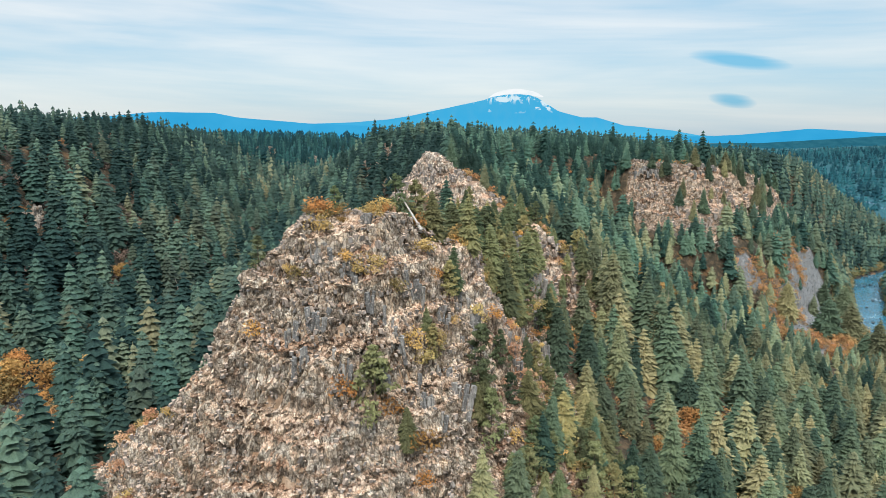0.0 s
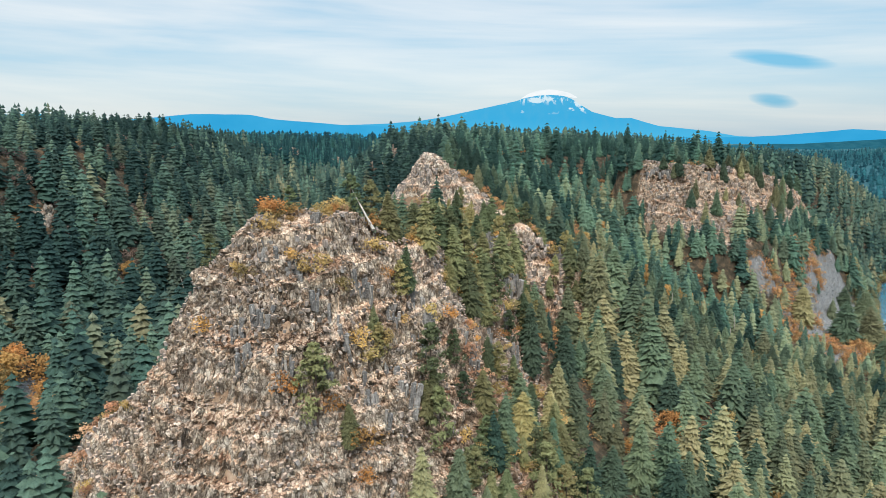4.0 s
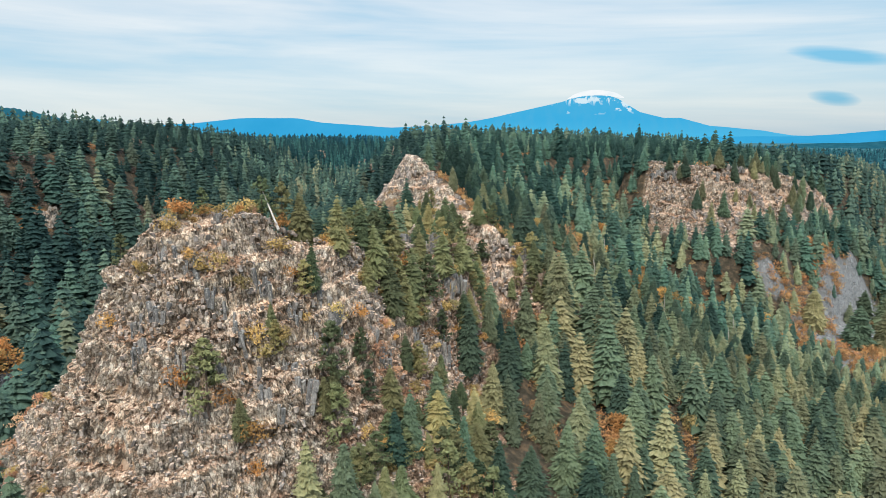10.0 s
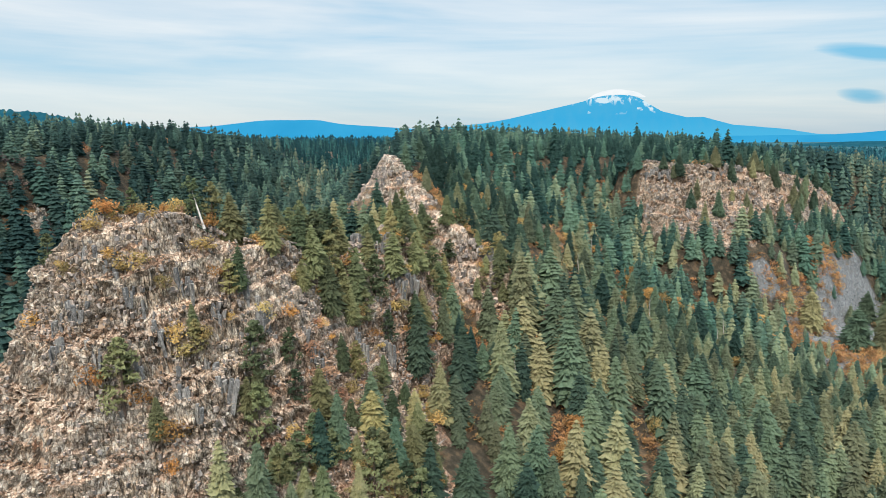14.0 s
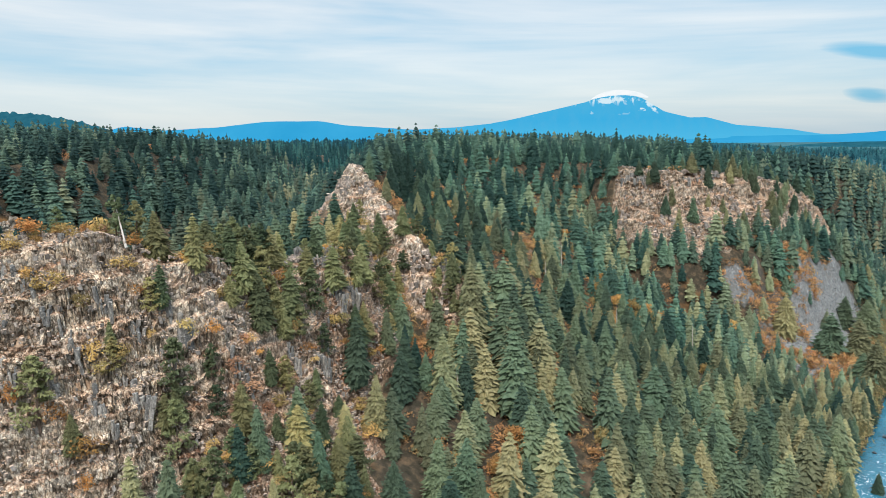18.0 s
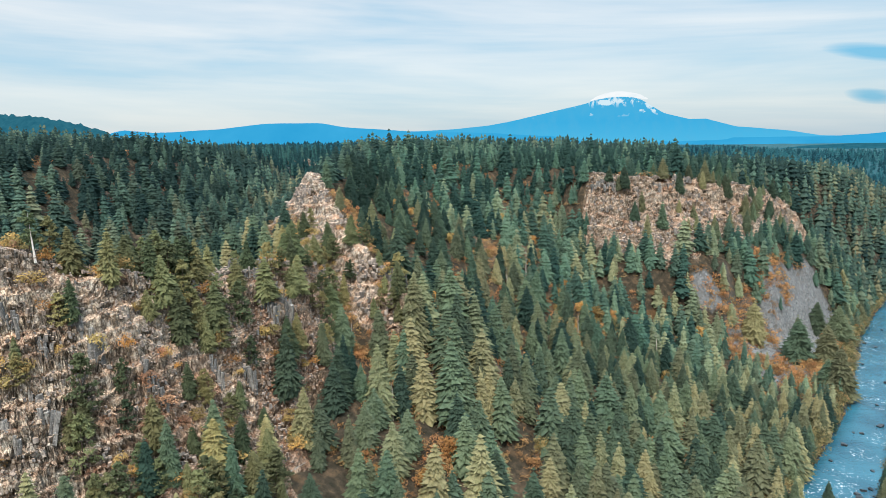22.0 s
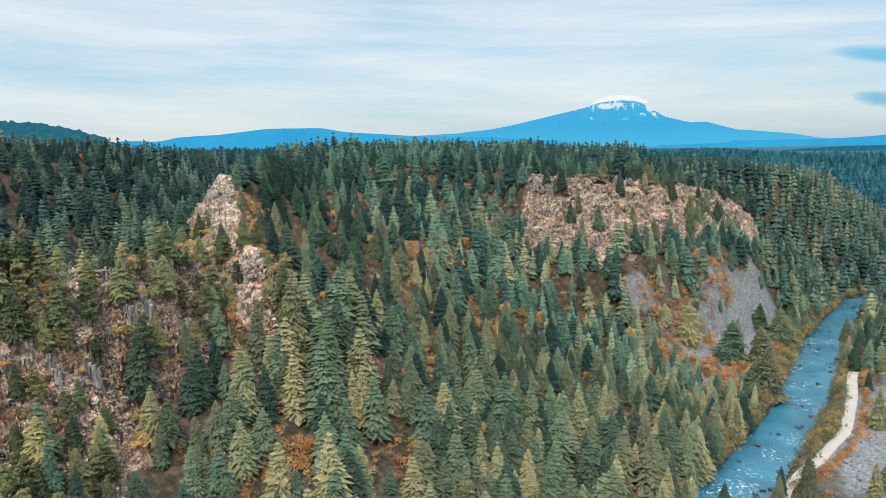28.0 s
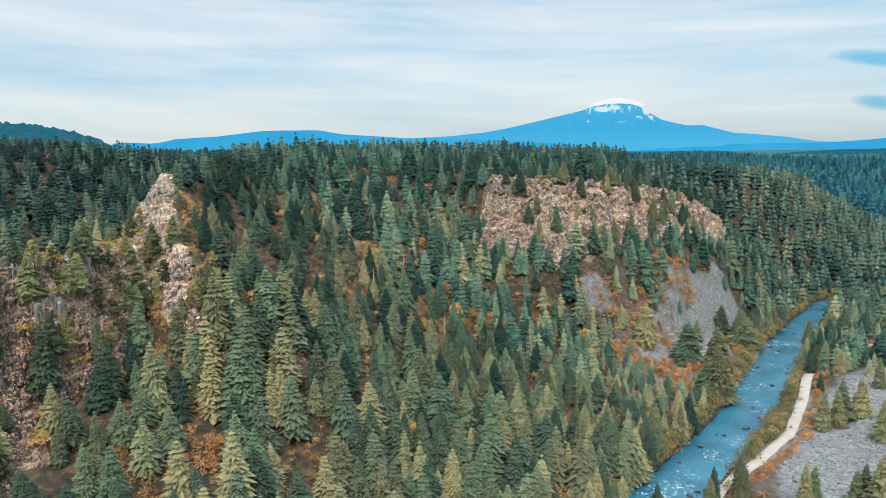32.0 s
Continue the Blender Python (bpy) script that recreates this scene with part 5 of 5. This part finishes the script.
def stones_over(owner, n_own, n_all, box, low, high, seed):
    """Blocks and columns broken out of a crag: the first as parts of their own, the rest joined."""
    g = np.random.default_rng(seed)
    x, y = g.uniform(box[0], box[1], n_all * 6), g.uniform(box[2], box[3], n_all * 6)
    ok = rockiness(x, y) > 0.5
    x, y = x[ok][:n_all], y[ok][:n_all]
    clump = fbm(x, y, 7, seed, 3)
    ok = clump > -0.10
    x, y = x[ok], y[ok]
    z = ground_z(x, y)
    size = low + (high - low) * g.beta(1.2, 3.5, len(x))
    near = np.argsort(np.hypot(x - 20, y - 60))
    rot = g.random(len(x)) * 6.28
    VV, FF, base = [], [], 0
    for rank, i in enumerate(near):
        k = int(g.integers(0, len(STONES)))
        s = float(size[i])
        if rank < n_own:
            ob = part_of("rock_block", stone_data[k], owner)
            ob.matrix_basis = pose(x[i], y[i], z[i] - s * 0.12, g.normal() * 28, g.normal() * 28, rot[i] * 57.3) @ Matrix.Diagonal((s, s, s, 1))
            continue
        v, f = STONES[k]
        c, sn = math.cos(rot[i]), math.sin(rot[i])
        tip = g.normal() * 0.3
        w = np.stack([(v[:, 0] * c - v[:, 1] * sn) * s + v[:, 2] * s * tip + x[i], (v[:, 0] * sn + v[:, 1] * c) * s + y[i], v[:, 2] * s + z[i] - s * 0.22], 1)
        VV.append(w)
        FF.append(f + base)
        base += len(v)
    rest = part_of("rubble", mesh_from("rubble", np.concatenate(VV), np.concatenate(FF), BLOCK), owner, "loose angular rubble on the ledges")
    tagged(rest, kind="stuff")


stones_over(main_crag, 290, 12000, (-80, 48, 70, 176), 0.16, 0.85, 801)
stones_over(rib_crag, 60, 1500, (-30, 55, 176, 250), 0.35, 1.8, 802)
stones_over(cliff_crag, 60, 1800, (80, 220, 320, 460), 0.4, 2.2, 803)

# grey columns of basalt standing out of the ledges: x, y, height of the tallest


def m_column():
    k = Nodes("grey_basalt_column")
    n = k.noise(1.6, 6.0, 0.7, k.stretch(1.6, 1.6, 0.35))
    base = k.ramp(k.random(), [(0.0, (0.15, 0.15, 0.148)), (0.5, (0.25, 0.245, 0.235)), (1.0, (0.36, 0.335, 0.30))])
    base = k.mix(k.map(n, 0.40, 0.58, 0.8, 0.0), base, (0.07, 0.065, 0.06))
    base = k.mix(k.map(k.noise(4.0, 5.0, 0.7), 0.55, 0.66, 0.0, 0.7), base, (0.60, 0.57, 0.52))
    return k.finish(base, 0.9, k.noise(3.0, 6.0), 0.6, 0.25)


def column_mesh(seed):
    """A five- or six-sided column of three jointed drums, each a little turned and set off, with a broken top."""
    g = np.random.default_rng(seed)
    n = 5 + seed % 2
    V, F = [], []
    cuts = [0.0, g.uniform(0.3, 0.42), g.uniform(0.6, 0.75), 1.0]
    for a, b in zip(cuts, cuts[1:]):
        base, ox, oy, tw, r = len(V), g.normal() * 0.05, g.normal() * 0.05, g.normal() * 0.12, 0.5 * g.uniform(0.86, 1.05)
        for z in (a, b - 0.012):
            for i in range(n):
                q = 6.283 * i / n + tw
                rr = r * (1 + 0.12 * math.sin(3.1 * i + seed))
                V.append((ox + math.cos(q) * rr, oy + math.sin(q) * rr, z + (g.uniform(-0.05, 0.02) if z > 0.9 else 0.0)))
        for i in range(n):
            j = (i + 1) % n
            F += [(base + i, base + j, base + n + j), (base + i, base + n + j, base + n + i)]
        F += [(base + n, base + n + i, base + n + i + 1) for i in range(1, n - 1)]
    return np.array(V, np.float32), np.array(F, np.int32)


COLUMN = m_column()
column_data = [mesh_from("basalt_column", *column_mesh(s), COLUMN) for s in range(8)]
PILLARS = [(-13.4, 92.2, 4.7, 9), (-15.2, 92.6, 3.4, 7), (-9.2, 97.5, 2.6, 6), (-2.9, 96.5, 2.6, 7), (2.5, 103.0, 2.4, 7), (5.0, 102.4, 5.9, 7), (5.2, 99.7, 2.6, 7), (1.4, 97.9, 2.8, 5), (12.0, 107.2, 4.0, 5),
           (13.6, 108.5, 4.4, 5), (13.3, 146.2, 3.7, 8), (-1.1, 90.6, 4.0, 5), (3.0, 94.2, 4.0, 8), (-5.4, 91.6, 3.0, 9), (-9.6, 91.7, 3.1, 8), (19.7, 140.9, 3.6, 7), (17.0, 122.0, 3.6, 7), (0.2, 90.8, 2.6, 6),
           (-19.0, 89.9, 2.4, 6), (-7.1, 88.9, 2.8, 7), (-15.6, 88.9, 2.6, 7), (-17.4, 87.3, 2.8, 6), (-12.3, 87.2, 2.8, 6), (10.8, 146.7, 4.8, 9), (16.5, 147.6, 4.4, 10), (16.1, 141.7, 3.2, 7), (18.6, 161.0, 4.4, 8),
           (21.5, 145.7, 4.0, 10), (20.2, 142.0, 3.2, 7), (18.2, 131.3, 4.4, 9), (20.1, 128.3, 5.0, 8), (36.5, 186.2, 7.5, 9), (38.4, 185.8, 6.0, 7), (109, 345.5, 6.5, 9), (103, 348, 5.5, 8), (131, 355, 5.5, 8), (150, 375, 5, 7)]
for i, (px, py, ph, count) in enumerate(PILLARS):
    pillar = tagged(new("rock_pillar"), "grey jointed basalt columns standing out of the crag", "rock pillar", "basalt pillars")
    pillar.matrix_basis = pose(px, py, one(ground_z, px, py))
    ph, wide = ph * 0.62, 0.6 if ph < 4 else (0.75 if ph < 5.2 else 1.1)
    for j in range(count):
        dx = (j - count / 2) * wide * 0.62 + rng.normal() * 0.15
        dy = rng.uniform(-0.2, 1.5) * wide + 0.05 * abs(dx)
        zz = one(ground_z, px + dx, py + dy) - one(ground_z, px, py)
        tall = ph * rng.uniform(0.25, 1.0) * (1 - 0.35 * abs(dx) / (count * wide * 0.4))
        top = max(zz + 0.25, tall * 0.75)
        foot = min(zz, 0.0) - 1.2
        col_ob = part_of("basalt_column", column_data[int(rng.integers(0, 8))], pillar)
        col_ob.matrix_basis = pose(dx, dy, foot, rng.normal() * 5, rng.normal() * 5, rng.random() * 360) @ Matrix.Diagonal((wide * rng.uniform(0.6, 1.5), wide * rng.uniform(0.6, 1.5), top - foot, 1))

# loose stones on the screes
grey = Nodes("scree_stone")
SCREE_STONE = grey.finish(grey.ramp(grey.island(), [(0.0, (0.085, 0.09, 0.093)), (0.5, (0.175, 0.182, 0.186)), (1.0, (0.31, 0.312, 0.308))]), 0.95, grey.noise(4.0, 5.0), 0.4, 0.1)
cx, cy = rng.uniform(150, 330, 26000), rng.uniform(205, 430, 26000)
ok = (screeness(cx, cy) > 0.6) & (near_line(cx, cy, ROAD_LINE)[0] > 3.2) & (near_line(cx, cy, RIVER)[0] > 11)
cx, cy = cx[ok][:3800], cy[ok][:3800]
UNIT_STONE = [(v * 0.8, f) for v, f in STONES[:8]]
n = len(cx)
stone_rows = np.stack([cx, cy, ground_z(cx, cy), 0.3 + 0.9 * rng.beta(1.1, 5, n), rng.uniform(0.9, 1.4, n), rng.random(n) * 6.28, rng.random(n)], 1)
forest("scree_stones", stone_rows, UNIT_STONE, SCREE_STONE, "loose grey stones covering the scree slopes", "scree")

# boulders in the river
wet = Nodes("wet_boulder")
WET = wet.finish(wet.ramp(wet.noise(0.8, 5.0), [(0.3, (0.018, 0.022, 0.026)), (0.7, (0.075, 0.085, 0.095))]), 0.6, wet.noise(3.0), 0.4, 0.2)
wet_data = [mesh_from("boulder", *stone_mesh(900 + s, 0.7), WET) for s in range(4)]
k = rng.integers(0, 8, 46)
for i in range(46):
    a, b = line[k[i]], line[k[i] + 1]
    t = rng.random()
    c = a * (1 - t) + b * t
    dv = (b - a)[:2] / np.linalg.norm((b - a)[:2])
    off = rng.choice((-1, 1)) * rng.uniform(0.5, 7.5) if i % 3 else rng.choice((-1, 1)) * rng.uniform(6.0, 8.2)
    ob = tagged(new("boulder", wet_data[i % 4]), "grey wet boulder in the river", "boulder", "river boulders")
    s = rng.uniform(0.6, 1.9)
    ob.matrix_basis = pose(c[0] + dv[1] * off, c[1] - dv[0] * off, 0.05, rng.normal() * 12, rng.normal() * 12, rng.random() * 360) @ Matrix.Diagonal((s, s * 1.2, s, 1))

k = rng.integers(0, len(line) - 1, 1500)
f = rng.random((1500, 1))
p = line[k] * (1 - f) + line[k + 1] * f
d = line[k + 1] - line[k]
nrm = np.stack([d[:, 1], -d[:, 0]], 1) / np.linalg.norm(d[:, :2], axis=1)[:, None]
wide = np.interp(p[:, 1], [205, 235], [10.6, 9.2])
p = p[:, :2] + nrm * (np.where(rng.random(1500) < 0.65, -1, 1) * wide * rng.uniform(0.93, 1.2, 1500))[:, None]
bank_rows = np.stack([p[:, 0], p[:, 1], np.maximum(ground_z(p[:, 0], p[:, 1]), -0.1), 0.35 + 1.1 * rng.beta(1.2, 3.5, 1500), rng.uniform(0.9, 1.5, 1500), rng.random(1500) * 6.28, rng.random(1500)], 1)
forest("bank_stones", bank_rows, UNIT_STONE, WET, "dark wet stones along the river's edges", "stones")

# a small white fall where a side stream meets the river
foam = Nodes("white_water")
FOAM = foam.finish(foam.ramp(foam.noise(2.5, 6.0, 0.7, foam.stretch(1, 1, 0.3)), [(0.35, (0.45, 0.58, 0.63)), (0.6, (0.80, 0.85, 0.87))]), 0.5, foam.noise(3.0), 0.5, 0.2)
FALL_LINE = [(126.5, 208, 0), (128, 203.5, 0), (129, 198, 0), (129.6, 193, 0), (133, 187, 0)]
tagged(new("waterfall", ribbon("waterfall", FALL_LINE, 1.1, 0.9, FOAM, 0.7, 6, 0.9, True)), "narrow white waterfall dropping to the river", "waterfall", kind="structure")


def ledge_band(x, y, z, length, tall, turn, seed, label):
    """A short broken rock band on a far slope: an uneven, blocky slab face."""
    n, m = 40, 10
    u, v = np.meshgrid(np.linspace(-0.5, 0.5, n), np.linspace(0, 1, m))
    u, v = u.ravel(), v.ravel()
    edge = (1 - (2 * np.abs(u)) ** 3)
    h = tall * edge * (0.75 + 0.5 * (lattice(np.floor(u * 17), 0 * u, seed)))
    lx = u * length
    ly = v * tall * 0.35 + cell_blocks(lx, v * tall, v * 9, 2.4, 1.2, seed) * 0.8
    lz = v * h - 1.0 + fbm(lx, v * tall, 3, seed, 2) * 1.2
    c, s_ = math.cos(radians(turn)), math.sin(radians(turn))
    pts = np.stack([x + lx * c - ly * s_, y + lx * s_ + ly * c, z + lz], 1)
    return tagged(new("rock_band", mesh_from("rock_band", pts, grid_faces(n, m), ROCK, False)), label, "rock outcrop", "far rock bands")


for bx, by, ln, tall, turn in ((-172, 688, 46, 7, 8), (-120, 700, 30, 6, -6), (-30, 303, 24, 13, -35), (-22, 318, 14, 9, -20), (-134, 236, 18, 7, 60), (-120, 330, 16, 6, 70)):
    ledge_band(bx, by, one(ground_z, bx, by) + 1.0, ln, tall, turn, int(ln * 7), "pale broken rock band on the forested slope")


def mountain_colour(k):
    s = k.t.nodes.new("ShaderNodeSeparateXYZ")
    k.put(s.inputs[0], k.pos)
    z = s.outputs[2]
    # haze given off as emission, paler towards the mountain's foot
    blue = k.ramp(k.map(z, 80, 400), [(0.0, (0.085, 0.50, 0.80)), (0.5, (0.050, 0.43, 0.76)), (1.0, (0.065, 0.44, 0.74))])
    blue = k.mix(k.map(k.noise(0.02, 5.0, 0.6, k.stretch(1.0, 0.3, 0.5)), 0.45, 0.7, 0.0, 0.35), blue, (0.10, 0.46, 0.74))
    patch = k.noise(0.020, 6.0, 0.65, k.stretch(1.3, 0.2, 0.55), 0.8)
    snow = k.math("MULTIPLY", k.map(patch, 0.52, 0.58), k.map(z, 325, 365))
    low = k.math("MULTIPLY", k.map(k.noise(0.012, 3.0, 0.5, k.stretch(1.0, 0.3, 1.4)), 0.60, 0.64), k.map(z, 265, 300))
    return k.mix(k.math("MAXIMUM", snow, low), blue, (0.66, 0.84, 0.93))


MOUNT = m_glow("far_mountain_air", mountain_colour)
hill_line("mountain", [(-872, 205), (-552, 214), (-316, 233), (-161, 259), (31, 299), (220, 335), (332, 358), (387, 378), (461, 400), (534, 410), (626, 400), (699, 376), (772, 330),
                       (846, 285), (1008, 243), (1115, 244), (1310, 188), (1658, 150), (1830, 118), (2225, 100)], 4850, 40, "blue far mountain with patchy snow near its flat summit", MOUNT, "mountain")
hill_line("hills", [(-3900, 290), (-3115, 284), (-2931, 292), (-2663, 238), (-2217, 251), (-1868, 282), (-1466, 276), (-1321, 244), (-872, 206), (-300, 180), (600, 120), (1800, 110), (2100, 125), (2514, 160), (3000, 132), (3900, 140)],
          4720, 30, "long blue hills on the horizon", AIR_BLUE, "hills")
# far woods seen through haze, its blue mixed into their glow
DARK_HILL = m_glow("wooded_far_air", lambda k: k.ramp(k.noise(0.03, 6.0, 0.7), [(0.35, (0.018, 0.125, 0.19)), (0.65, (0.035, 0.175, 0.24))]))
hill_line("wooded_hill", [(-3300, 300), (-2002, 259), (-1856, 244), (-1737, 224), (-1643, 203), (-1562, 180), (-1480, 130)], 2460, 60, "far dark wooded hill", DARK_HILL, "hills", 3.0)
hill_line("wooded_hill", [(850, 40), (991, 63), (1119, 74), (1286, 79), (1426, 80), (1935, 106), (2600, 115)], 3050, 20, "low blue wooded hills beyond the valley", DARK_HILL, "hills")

# the cloud's daylight is put in as emission
CAP = m_glow("cloud_cap_white", lambda k: k.ramp(k.noise(0.012, 5.0), [(0.35, (0.82, 0.90, 0.94)), (0.65, (0.96, 0.98, 0.99))]))
g = np.random.default_rng(5)
u, v = np.meshgrid(np.linspace(0, 6.2832, 61), np.linspace(0, math.pi, 21))
u, v = u.ravel(), v.ravel()
lump = 1 + 0.25 * fbm(u * 40, v * 40, 30, 911, 3)
arc = 172 * np.sin(v) * np.cos(u)
cap_v = np.stack([540 + arc * lump, 4700 + 60 * np.sin(v) * np.sin(u), 400 + np.where(v < 1.571, 24, 9) * np.cos(v) * lump - 0.0010 * arc ** 2], 1)
tagged(new("summit_cloud", mesh_from("summit_cloud", cap_v, grid_faces(61, 21), CAP, True)), "white lens cloud lying on the far summit", "cloud", kind="structure")
